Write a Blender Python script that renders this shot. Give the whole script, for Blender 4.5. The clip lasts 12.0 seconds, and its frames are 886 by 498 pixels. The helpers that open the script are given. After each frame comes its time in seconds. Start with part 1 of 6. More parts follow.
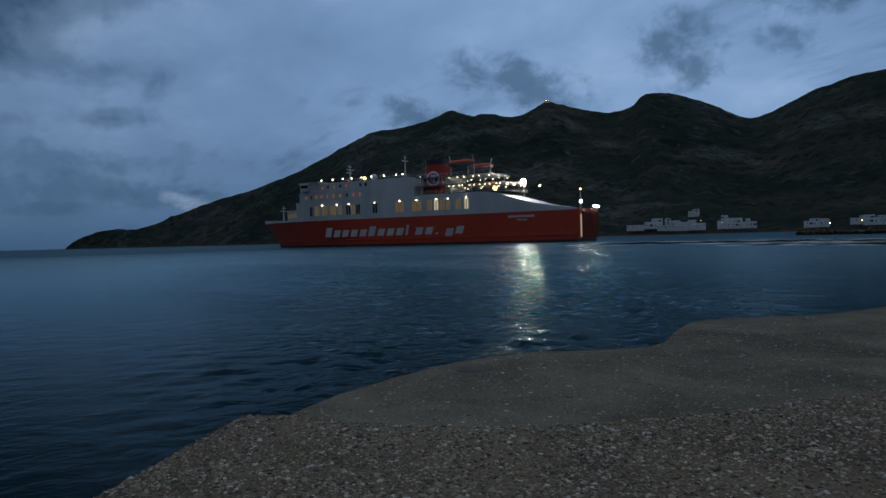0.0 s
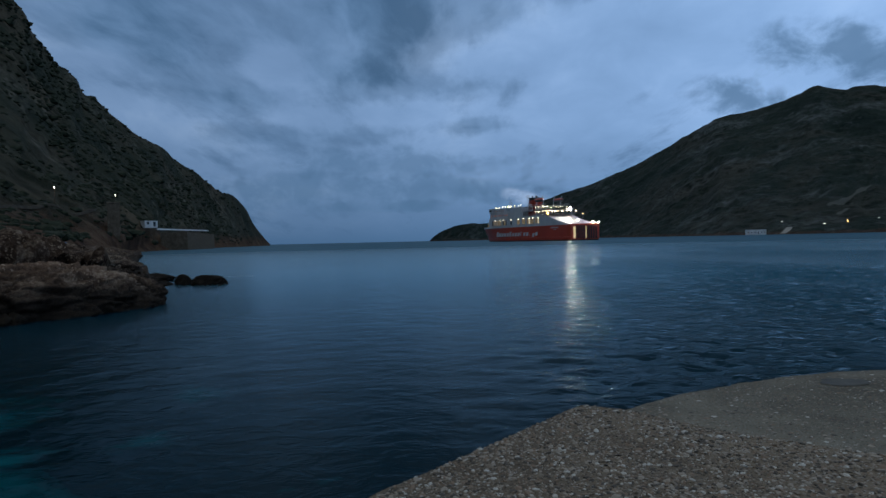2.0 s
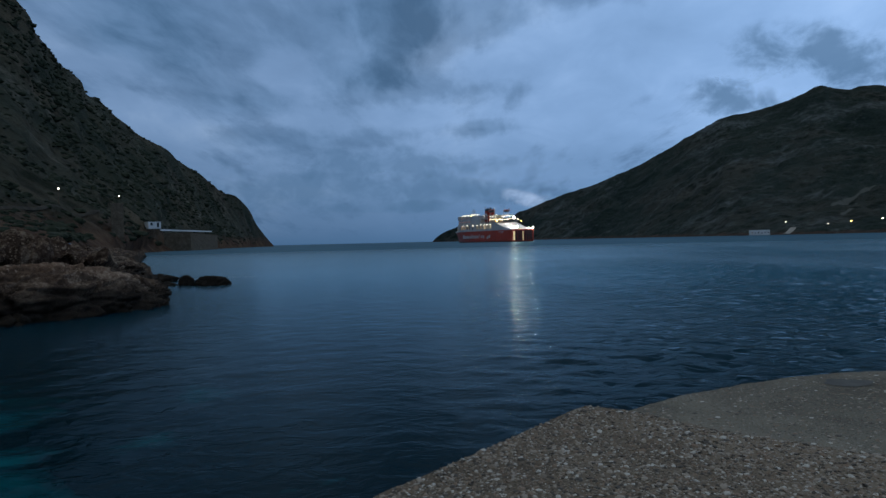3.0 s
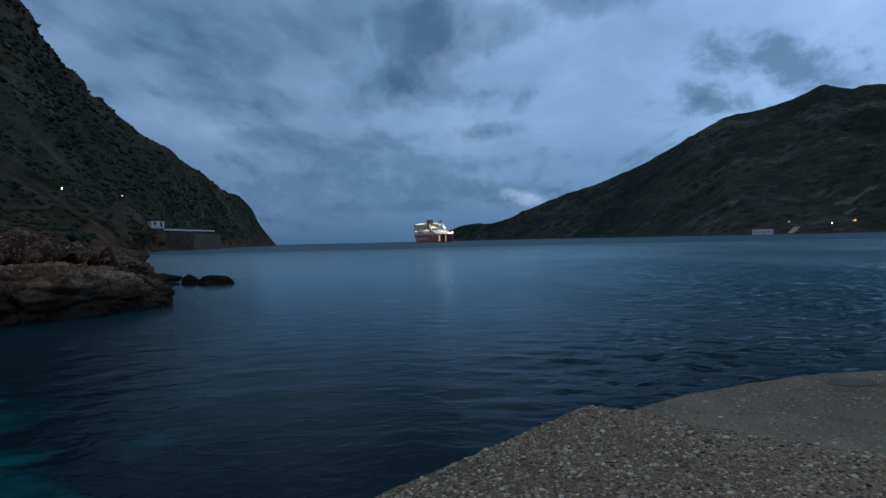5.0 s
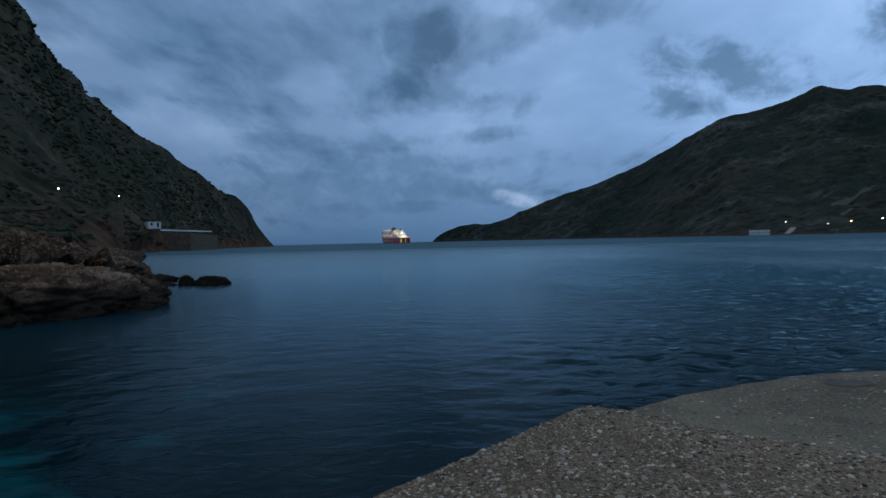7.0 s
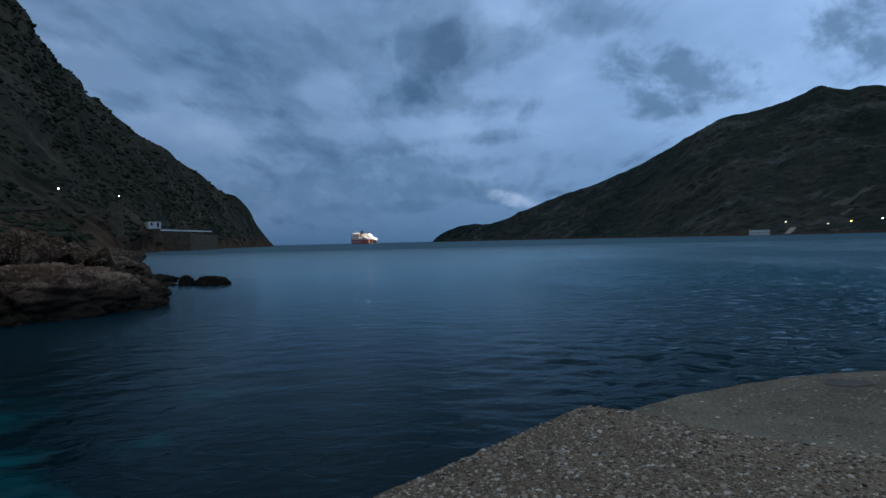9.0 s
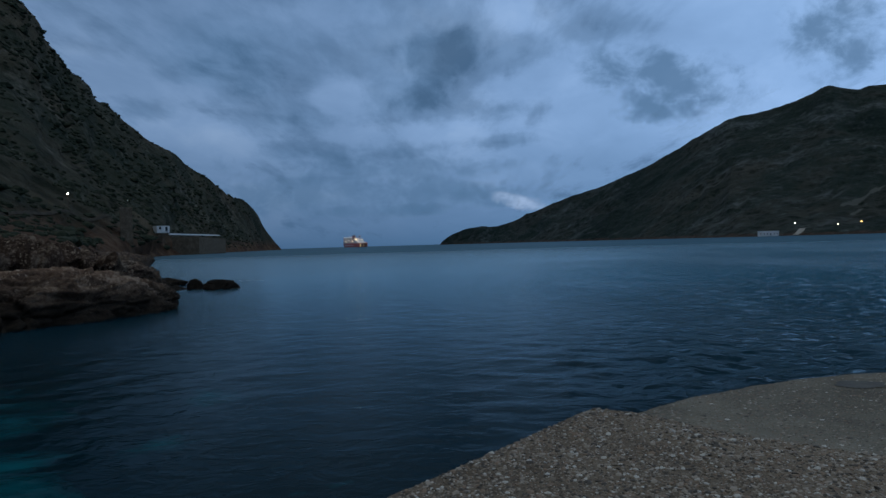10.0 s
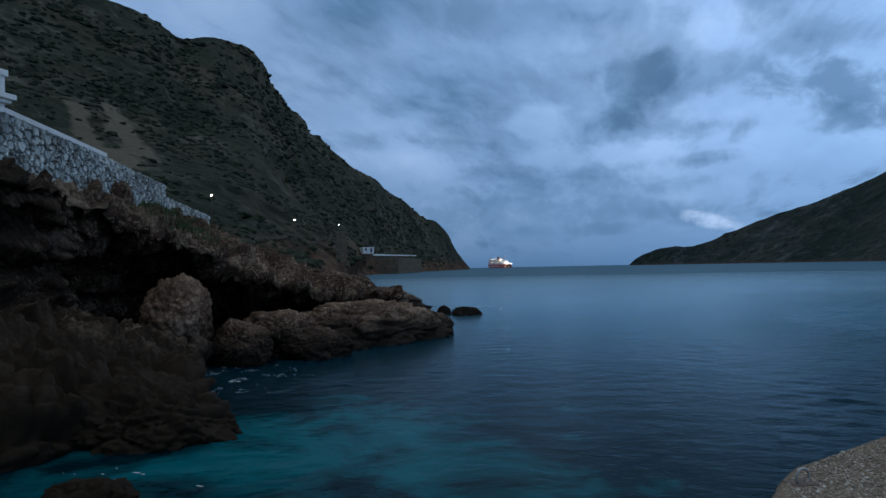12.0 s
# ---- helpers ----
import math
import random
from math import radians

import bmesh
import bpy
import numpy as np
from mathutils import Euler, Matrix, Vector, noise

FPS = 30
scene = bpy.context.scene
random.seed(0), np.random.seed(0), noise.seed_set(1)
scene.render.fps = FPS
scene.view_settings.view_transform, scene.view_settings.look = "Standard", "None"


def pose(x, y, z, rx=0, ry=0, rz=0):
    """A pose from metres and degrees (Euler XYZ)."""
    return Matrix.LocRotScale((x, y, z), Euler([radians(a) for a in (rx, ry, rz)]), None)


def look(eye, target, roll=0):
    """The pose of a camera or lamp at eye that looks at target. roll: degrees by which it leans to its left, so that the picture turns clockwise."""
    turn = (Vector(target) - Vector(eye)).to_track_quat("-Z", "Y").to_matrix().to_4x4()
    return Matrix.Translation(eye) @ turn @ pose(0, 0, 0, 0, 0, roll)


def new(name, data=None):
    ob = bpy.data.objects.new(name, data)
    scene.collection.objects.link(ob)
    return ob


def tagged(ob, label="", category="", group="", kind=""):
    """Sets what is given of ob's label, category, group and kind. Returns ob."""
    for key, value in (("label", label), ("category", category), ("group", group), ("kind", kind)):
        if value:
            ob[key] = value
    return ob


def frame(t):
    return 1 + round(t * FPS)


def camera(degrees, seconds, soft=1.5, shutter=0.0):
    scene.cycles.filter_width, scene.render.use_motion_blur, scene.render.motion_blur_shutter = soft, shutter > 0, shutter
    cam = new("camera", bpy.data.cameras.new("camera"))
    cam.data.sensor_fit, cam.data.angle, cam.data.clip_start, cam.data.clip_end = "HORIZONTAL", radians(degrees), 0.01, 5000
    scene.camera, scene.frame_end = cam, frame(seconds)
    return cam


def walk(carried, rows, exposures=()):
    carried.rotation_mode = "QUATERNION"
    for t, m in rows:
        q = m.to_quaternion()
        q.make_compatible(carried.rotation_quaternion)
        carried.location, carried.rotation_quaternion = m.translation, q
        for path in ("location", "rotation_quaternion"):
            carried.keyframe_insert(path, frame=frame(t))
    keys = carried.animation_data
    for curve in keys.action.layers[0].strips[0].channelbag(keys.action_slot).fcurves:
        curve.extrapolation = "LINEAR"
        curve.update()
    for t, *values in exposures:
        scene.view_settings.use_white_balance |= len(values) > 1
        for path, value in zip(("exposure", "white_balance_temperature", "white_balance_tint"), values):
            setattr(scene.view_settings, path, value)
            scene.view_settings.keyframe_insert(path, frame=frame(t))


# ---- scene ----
import collections

from mathutils.bvhtree import BVHTree

# The camera pans on a stand over the quay, is then lifted and carried back a few steps.
cam = camera(66.0, 12.0)


def eye_pose(x, y, z, yaw, pitch, lean):
    """A camera pose from its place and its turn: yaw to the left, pitch up, lean as look()'s roll."""
    a, p = radians(yaw), radians(pitch)
    ahead = Vector((-math.sin(a) * math.cos(p), math.cos(a) * math.cos(p), math.sin(p)))
    return look((x, y, z), Vector((x, y, z)) + ahead, lean)


CAMERA_ROWS = [
    (0.0, 0, 0, 1.9, -28.11, -0.85, -1.50),
    (0.1, 0, 0, 1.9, -27.1, -0.87, -1.48),
    (0.2, 0, 0, 1.9, -24.2, -0.92, -1.43),
    (0.3, 0, 0, 1.9, -19.85, -0.97, -1.37),
    (0.4, 0, 0, 1.9, -15.2, -1.01, -1.32),
    (0.5, 0, 0, 1.9, -9.50, -1.03, -1.27),
    (1.0, 0, 0, 1.9, -4.52, -1.05, -1.19),
    (1.5, 0, 0, 1.9, -1.67, -0.94, -1.19),
    (2.0, 0, 0, 1.9, -0.25, -0.72, -1.30),
    (2.5, 0, 0, 1.9, 0.0, -0.66, -1.35),
    (3.2, 0, 0, 1.9, 0.0, -0.66, -1.35),
    (5.0, 0, 0, 1.9, 0.23, -0.70, -1.36),
    (5.6, 0, 0, 1.9, 0.0, -0.66, -1.35),
    (9.6, 0, 0, 1.9, 0.0, -0.66, -1.35),
    (10.0, 0, 0, 1.9, 0.61, -0.42, -1.63),
    (10.5, -0.45, -1.25, 2.83, 5.94, 0.50, -3.16),
    (11.0, -1.64, -3.9, 2.76, 14.49, 0.40, -2.30),
    (11.5, -1.74, -4.03, 2.74, 15.50, 0.80, -1.95),
    (12.0, -1.83, -4.1, 2.67, 16.05, 1.61, -1.16),
]
walk(cam, [(t, eye_pose(*row)) for t, *row in CAMERA_ROWS],
     exposures=((0.0, -0.62), (0.5, -0.38), (1.5, -0.12), (2.5, 0.0), (9.6, 0.0), (10.5, -0.15), (11.0, 0.30), (12.0, 0.42)))


# ---- node helpers ----
def node(tree, kind, links=(), **values):
    n = tree.nodes.new(kind)
    for key, value in values.items():
        n.inputs[key].default_value = value
    for slot, source in links:
        tree.links.new(source, n.inputs[slot])
    return n


def ramp(tree, source, stops, interpolation="LINEAR"):
    n = tree.nodes.new("ShaderNodeValToRGB")
    n.color_ramp.interpolation = interpolation
    while len(n.color_ramp.elements) < len(stops):
        n.color_ramp.elements.new(0.5)
    for e, (at, colour) in zip(n.color_ramp.elements, stops):
        e.position = at
        e.color = (*colour, 1) if len(colour) == 3 else (colour[0],) * 3 + (1,)
    tree.links.new(source, n.inputs[0])
    return n.outputs[0]


def blend(tree, fac, a, b, kind="MIX"):
    n = tree.nodes.new("ShaderNodeMix")
    n.data_type, n.blend_type = "RGBA", kind
    for slot, value in ((0, fac), (6, a), (7, b)):
        if isinstance(value, bpy.types.NodeSocket):
            tree.links.new(value, n.inputs[slot])
        elif slot == 0:
            n.inputs[0].default_value = value
        else:
            n.inputs[slot].default_value = (*value, 1)
    return n.outputs[2]


def maths(tree, operation, a, b=0.0, c=0.0):
    n = tree.nodes.new("ShaderNodeMath")
    n.operation = operation
    for i, value in enumerate((a, b, c)):
        if isinstance(value, bpy.types.NodeSocket):
            tree.links.new(value, n.inputs[i])
        else:
            n.inputs[i].default_value = value
    return n.outputs[0]


def noise_of(tree, vector, scale, detail=4.0, rough=0.55, distortion=0.0):
    return node(tree, "ShaderNodeTexNoise", [("Vector", vector)], Scale=scale, Detail=detail, Roughness=rough, Distortion=distortion).outputs[0]


def stretched(tree, vector, scale=(1, 1, 1), location=(0, 0, 0), rotation=(0, 0, 0)):
    return node(tree, "ShaderNodeMapping", [("Vector", vector)], Scale=scale, Location=location, Rotation=rotation).outputs[0]


# ---- world, sun ----
SUN_EL, SUN_AZ = -4.0, 12.0          # the sun has set over the open sea
world = bpy.data.worlds.new("dusk_sky")
scene.world = world
world.use_nodes = True
wt = world.node_tree
wt.nodes.clear()
sky = node(wt, "ShaderNodeTexSky")
sky.sky_type, sky.sun_disc, sky.sun_elevation, sky.sun_rotation = "NISHITA", False, radians(SUN_EL), radians(-SUN_AZ)
sky.air_density, sky.dust_density, sky.ozone_density = 1.6, 1.0, 4.0
way = node(wt, "ShaderNodeTexCoord").outputs["Generated"]
axes = node(wt, "ShaderNodeSeparateXYZ", [(0, way)])
up = maths(wt, "ADD", maths(wt, "MAXIMUM", axes.outputs[2], 0.0), 0.30)
flat = node(wt, "ShaderNodeCombineXYZ", [(0, maths(wt, "DIVIDE", axes.outputs[0], up)), (1, maths(wt, "DIVIDE", axes.outputs[1], up))]).outputs[0]
banks = noise_of(wt, stretched(wt, flat, (1.0, 0.9, 1.0), (3.1, 0.4, 0)), 1.5, 7.0, 0.50, 0.2)
wisps = noise_of(wt, stretched(wt, flat, (1.0, 0.8, 1.0), (7.7, 2.2, 0)), 5.0, 6.0, 0.55, 0.5)
cover = maths(wt, "ADD", maths(wt, "MULTIPLY", banks, 0.66), maths(wt, "MULTIPLY", wisps, 0.34))
deck = ramp(wt, cover, [(0.34, (0.165, 0.285, 0.492)), (0.45, (0.192, 0.325, 0.555)), (0.55, (0.228, 0.372, 0.620)), (0.66, (0.290, 0.440, 0.690))])
low = ramp(wt, axes.outputs[2], [(0.0, (0.0,)), (0.03, (0.25,)), (0.17, (1.0,))])
haze = blend(wt, low, (0.072, 0.158, 0.300), deck)
across = ramp(wt, maths(wt, "ADD", axes.outputs[0], 0.5), [(0.0, (0.76,)), (0.35, (0.92,)), (0.5, (1.04,)), (1.0, (1.40,))])      # lighter to the north
haze = blend(wt, 1.0, haze, across, "MULTIPLY")
overhead = ramp(wt, axes.outputs[2], [(0.42, (0.0,)), (0.75, (1.0,))])      # the cloud thins to grey over the harbour
haze = blend(wt, overhead, haze, (0.330, 0.385, 0.412))
back = node(wt, "ShaderNodeBackground", [("Color", haze)], Strength=1.0)
glow = node(wt, "ShaderNodeBackground", [("Color", sky.outputs[0])], Strength=0.05)
both = node(wt, "ShaderNodeAddShader", [(0, back.outputs[0]), (1, glow.outputs[0])])
node(wt, "ShaderNodeOutputWorld", [("Surface", both.outputs[0])])

sun = new("sun", bpy.data.lights.new("sun", "SUN"))
sun.data.energy, sun.data.angle, sun.data.color = 0.12, radians(40), (0.80, 0.88, 1.0)
sun.matrix_world = look((0, 0, 50), (math.sin(radians(SUN_AZ)) * 50, -math.cos(radians(SUN_AZ)) * 50, 50 - 50 * math.tan(radians(35))))


# ---- materials ----
def material(name, build, rough=0.8, metal=0.0, **more):
    m = bpy.data.materials.new(name)
    m.use_nodes = True
    t = m.node_tree
    shader = t.nodes["Principled BSDF"]
    shader.inputs["Roughness"].default_value, shader.inputs["Metallic"].default_value = rough, metal
    shader.inputs["Specular IOR Level"].default_value = 0.08 if rough >= 0.9 else 0.5      # dry, porous surfaces have hardly any sheen
    for key, value in more.items():
        shader.inputs[key.replace("_", " ")].default_value = value
    where = node(t, "ShaderNodeTexCoord").outputs["Object"]
    colour, bump, strength, depth = build(t, where, shader)
    if isinstance(colour, bpy.types.NodeSocket):
        t.links.new(colour, shader.inputs["Base Color"])
    else:
        shader.inputs["Base Color"].default_value = (*colour, 1)
    if bump is not None:
        b = node(t, "ShaderNodeBump", [("Height", bump)], Strength=strength, Distance=depth)
        t.links.new(b.outputs[0], shader.inputs["Normal"])
    return m


def painted(a, b, scale=0.4, streak=(1, 1, 1), bump=0.05):
    """Paint that has weathered: two tints in large drifts, and a fine grain."""
    def build(t, where, shader):
        drift = noise_of(t, stretched(t, where, streak), scale, 6, 0.6)
        fine = noise_of(t, where, scale * 14, 3, 0.6)
        tone = maths(t, "ADD", maths(t, "MULTIPLY", drift, 0.75), maths(t, "MULTIPLY", fine, 0.25))
        return ramp(t, tone, [(0.35, a), (0.62, b)]), fine, bump, 0.02
    return build


def lamp_material(name, colour, strength):
    m = bpy.data.materials.new(name)
    m.use_nodes = True
    t = m.node_tree
    t.nodes.clear()
    e = node(t, "ShaderNodeEmission", Color=(*colour, 1), Strength=strength)
    node(t, "ShaderNodeOutputMaterial", [("Surface", e.outputs[0])])
    return m


# strips of the slopes where the soil lies bare: from, to, and their reach to either side
BARE = [(-213, 214, -160, 164, 4.5), (-226, 247, -152, 176, 6.0), (-162, 170, -138, 153, 8.0), (518, 900, 592, 938, 5.0), (508, 862, 522, 872, 4.0)]


def off_strip(x, y, strip):
    """How far a place lies from the middle of a bare strip, in its half-widths."""
    ax, ay, bx, by, r = strip
    k = ((x - ax) * (bx - ax) + (y - ay) * (by - ay)) / ((bx - ax) ** 2 + (by - ay) ** 2)
    k = max(0.0, min(1.0, k))
    return math.hypot(x - ax - k * (bx - ax), y - ay - k * (by - ay)) / r


def scrub(grain, foot, bare_rock, tint=(1, 1, 1)):
    """Dry hillside: thin soil, pale rock, thorny bushes in dark blots; foot: how high the bare brown shore reaches."""
    return lambda t, where, shader: scrub_nodes(t, where, grain, foot, bare_rock, tint)


def scrub_nodes(t, where, grain, foot, bare_rock, tint):
    high = node(t, "ShaderNodeSeparateXYZ", [(0, where)]).outputs[2]
    soil = ramp(t, noise_of(t, where, 0.012 * grain, 8, 0.66, 0.4), [(0.32, (0.016, 0.027, 0.019)), (0.46, (0.042, 0.052, 0.036)), (0.56, (0.075, 0.068, 0.047)), (0.70, (0.135, 0.105, 0.073))])
    # pale rock shows in bands that follow the slope's strata, and in streaks down the gullies
    strata = noise_of(t, stretched(t, where, (0.8, 0.8, 1.2)), 0.020 * grain, 9, 0.70, 0.3)
    streak = noise_of(t, stretched(t, where, (1.5, 1.5, 0.3), (50, 80, 0)), 0.022 * grain, 8, 0.72, 1.4)
    crag = maths(t, "MAXIMUM", ramp(t, strata, [(0.53, (0.0,)), (0.63, (1.0,))]), ramp(t, streak, [(0.57, (0.0,)), (0.66, (0.9,))]))
    broken = ramp(t, noise_of(t, where, 0.16 * grain, 7, 0.7), [(0.40, (0.15,)), (0.58, (1.0,))])
    colour = blend(t, maths(t, "MULTIPLY", maths(t, "MULTIPLY", crag, broken), bare_rock), soil, (0.200, 0.180, 0.150))
    for scale, dark in ((0.10 * grain, 0.7), (0.30 * grain, 0.6)):
        cells = node(t, "ShaderNodeTexVoronoi", [("Vector", where)], Scale=scale, Randomness=1.0)
        spots = ramp(t, cells.outputs["Distance"], [(0.22, (1.0,)), (0.48, (0.0,))])
        dense = ramp(t, noise_of(t, where, scale * 0.12, 5, 0.6), [(0.42, (0.0,)), (0.56, (1.0,))])
        colour = blend(t, maths(t, "MULTIPLY", maths(t, "MULTIPLY", spots, dense), dark), colour, (0.006, 0.012, 0.006))
    spot = node(t, "ShaderNodeSeparateXYZ", [(0, where)])
    wander = maths(t, "SUBTRACT", noise_of(t, where, 0.05, 6, 0.65), 0.5)
    for ax, ay, bx, by, r in BARE:
        size = math.hypot(bx - ax, by - ay)
        ux, uy = (bx - ax) / size, (by - ay) / size
        dx, dy = maths(t, "SUBTRACT", spot.outputs[0], ax), maths(t, "SUBTRACT", spot.outputs[1], ay)
        along = maths(t, "ADD", maths(t, "MULTIPLY", dx, ux), maths(t, "MULTIPLY", dy, uy))
        past = maths(t, "SUBTRACT", along, maths(t, "MINIMUM", maths(t, "MAXIMUM", along, 0.0), size))
        over = maths(t, "ADD", maths(t, "SUBTRACT", maths(t, "MULTIPLY", dy, ux), maths(t, "MULTIPLY", dx, uy)), maths(t, "MULTIPLY", wander, 3.0 * r))
        reach = maths(t, "DIVIDE", maths(t, "SQRT", maths(t, "ADD", maths(t, "MULTIPLY", past, past), maths(t, "MULTIPLY", over, over))), r)
        torn = maths(t, "ADD", reach, maths(t, "MULTIPLY", maths(t, "SUBTRACT", noise_of(t, where, 0.25, 6, 0.7), 0.5), 1.6))
        colour = blend(t, ramp(t, torn, [(0.60, (0.8,)), (1.10, (0.0,))]), colour, (0.215, 0.180, 0.135))
    uneven = maths(t, "ADD", high, maths(t, "MULTIPLY", noise_of(t, where, 0.05, 5, 0.6), 12.0))
    shore = ramp(t, maths(t, "DIVIDE", uneven, 30.0), [(0.2 + foot / 60.0, (1.0,)), (0.2 + foot / 26.0, (0.0,))])
    colour = blend(t, maths(t, "MULTIPLY", shore, 0.85), colour, ramp(t, noise_of(t, where, 0.09, 6, 0.7), [(0.35, (0.050, 0.023, 0.014)), (0.52, (0.130, 0.066, 0.040)), (0.68, (0.230, 0.140, 0.090))]))
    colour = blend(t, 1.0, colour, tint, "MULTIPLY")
    return colour, noise_of(t, where, 0.12 * grain, 9, 0.72), 1.0, 3.5 / grain


def stone(dark, mid, pale, tide=True):
    def build(t, where, shader):
        big = noise_of(t, where, 0.55, 8, 0.65, 0.6)
        small = noise_of(t, where, 6.5, 9, 0.74)
        colour = ramp(t, maths(t, "ADD", maths(t, "MULTIPLY", big, 0.5), maths(t, "MULTIPLY", small, 0.5)), [(0.38, dark), (0.5, mid), (0.62, pale)])
        # crusts of pale lichen, in flecks a few centimetres wide
        flecks = maths(t, "MULTIPLY", ramp(t, noise_of(t, where, 11.0, 3, 0.5), [(0.57, (0.0,)), (0.63, (1.0,))]), ramp(t, noise_of(t, where, 0.9, 4, 0.6), [(0.45, (0.0,)), (0.60, (1.0,))]))
        lichen = maths(t, "MULTIPLY", flecks, 0.8)
        place = node(t, "ShaderNodeSeparateXYZ", [(0, node(t, "ShaderNodeNewGeometry").outputs["Position"])])
        high = place.outputs[2]
        colour = blend(t, lichen, colour, [c * 1.45 for c in pale] if tide else pale)
        if tide:
            wet = ramp(t, maths(t, "MULTIPLY", maths(t, "ADD", high, maths(t, "MULTIPLY", big, 0.9)), 0.4), [(0.40, (1.0,)), (0.78, (0.0,))])
            colour = blend(t, maths(t, "MULTIPLY", wet, 0.9), colour, (0.012, 0.010, 0.008))
            # the rock's colour gets lighter towards the spit
            dry = ramp(t, maths(t, "DIVIDE", place.outputs[1], 40.0), [(0.36, (1.0,)), (0.52, (1.2,))])
            colour = blend(t, 1.0, colour, dry, "MULTIPLY")
            # the rock turns dark brown towards the quay
            quay_end = ramp(t, maths(t, "DIVIDE", maths(t, "ADD", place.outputs[1], maths(t, "MULTIPLY", big, 6.0)), 20.0), [(0.56, (1.0,)), (0.72, (0.0,))])
            colour = blend(t, maths(t, "MULTIPLY", quay_end, 0.86), colour, (0.026, 0.018, 0.012))
        else:
            shade = node(t, "ShaderNodeObjectInfo").outputs["Random"]
            island = node(t, "ShaderNodeNewGeometry").outputs["Random Per Island"]
            own = ramp(t, maths(t, "FRACT", maths(t, "ADD", shade, island)), [(0.0, (0.34, 0.33, 0.30)), (0.3, (0.72, 0.74, 0.74)), (0.7, (0.98, 1.0, 0.98)), (1.0, (1.32, 1.33, 1.30))])
            colour = blend(t, 1.0, colour, own, "MULTIPLY")
        return colour, maths(t, "ADD", big, maths(t, "MULTIPLY", small, 0.45)), 1.0, 0.14
    return build


def cement(pale, dark, scale):
    def build(t, where, shader):
        stains = noise_of(t, where, 0.7, 7, 0.62, 0.5)
        grit = node(t, "ShaderNodeTexVoronoi", [("Vector", where)], Scale=scale, Randomness=1.0)
        fine = noise_of(t, where, scale * 1.7, 3, 0.6)
        base = ramp(t, stains, [(0.34, dark), (0.66, pale)])
        chips = ramp(t, grit.outputs["Distance"], [(0.26, (1.0,)), (0.42, (0.0,))])
        tint = ramp(t, node(t, "ShaderNodeSeparateColor", [(0, grit.outputs["Color"])]).outputs[0],
                    [(0.0, (0.06, 0.047, 0.036)), (0.4, (0.17, 0.14, 0.11)), (0.62, (0.23, 0.135, 0.09)), (0.8, (0.34, 0.31, 0.27)), (1.0, (0.62, 0.60, 0.56))], "CONSTANT")
        colour = blend(t, maths(t, "MULTIPLY", chips, 0.85), base, tint)
        return colour, maths(t, "ADD", chips, fine), 0.6, 0.006
    return build


def pebbly(t, where, shader):
    r = node(t, "ShaderNodeNewGeometry").outputs["Random Per Island"]
    o = node(t, "ShaderNodeObjectInfo").outputs["Random"]
    pick = maths(t, "FRACT", maths(t, "ADD", r, o))
    tint = ramp(t, pick, [(0.0, (0.05, 0.038, 0.028)), (0.22, (0.20, 0.150, 0.105)), (0.45, (0.24, 0.158, 0.105)), (0.60, (0.34, 0.28, 0.22)), (0.90, (0.56, 0.52, 0.46))], "CONSTANT")
    speck = noise_of(t, where, 60, 4, 0.6)
    return blend(t, 0.18, tint, ramp(t, speck, [(0.3, (0.10, 0.09, 0.08)), (0.7, (0.38, 0.35, 0.31))])), speck, 0.3, 0.004


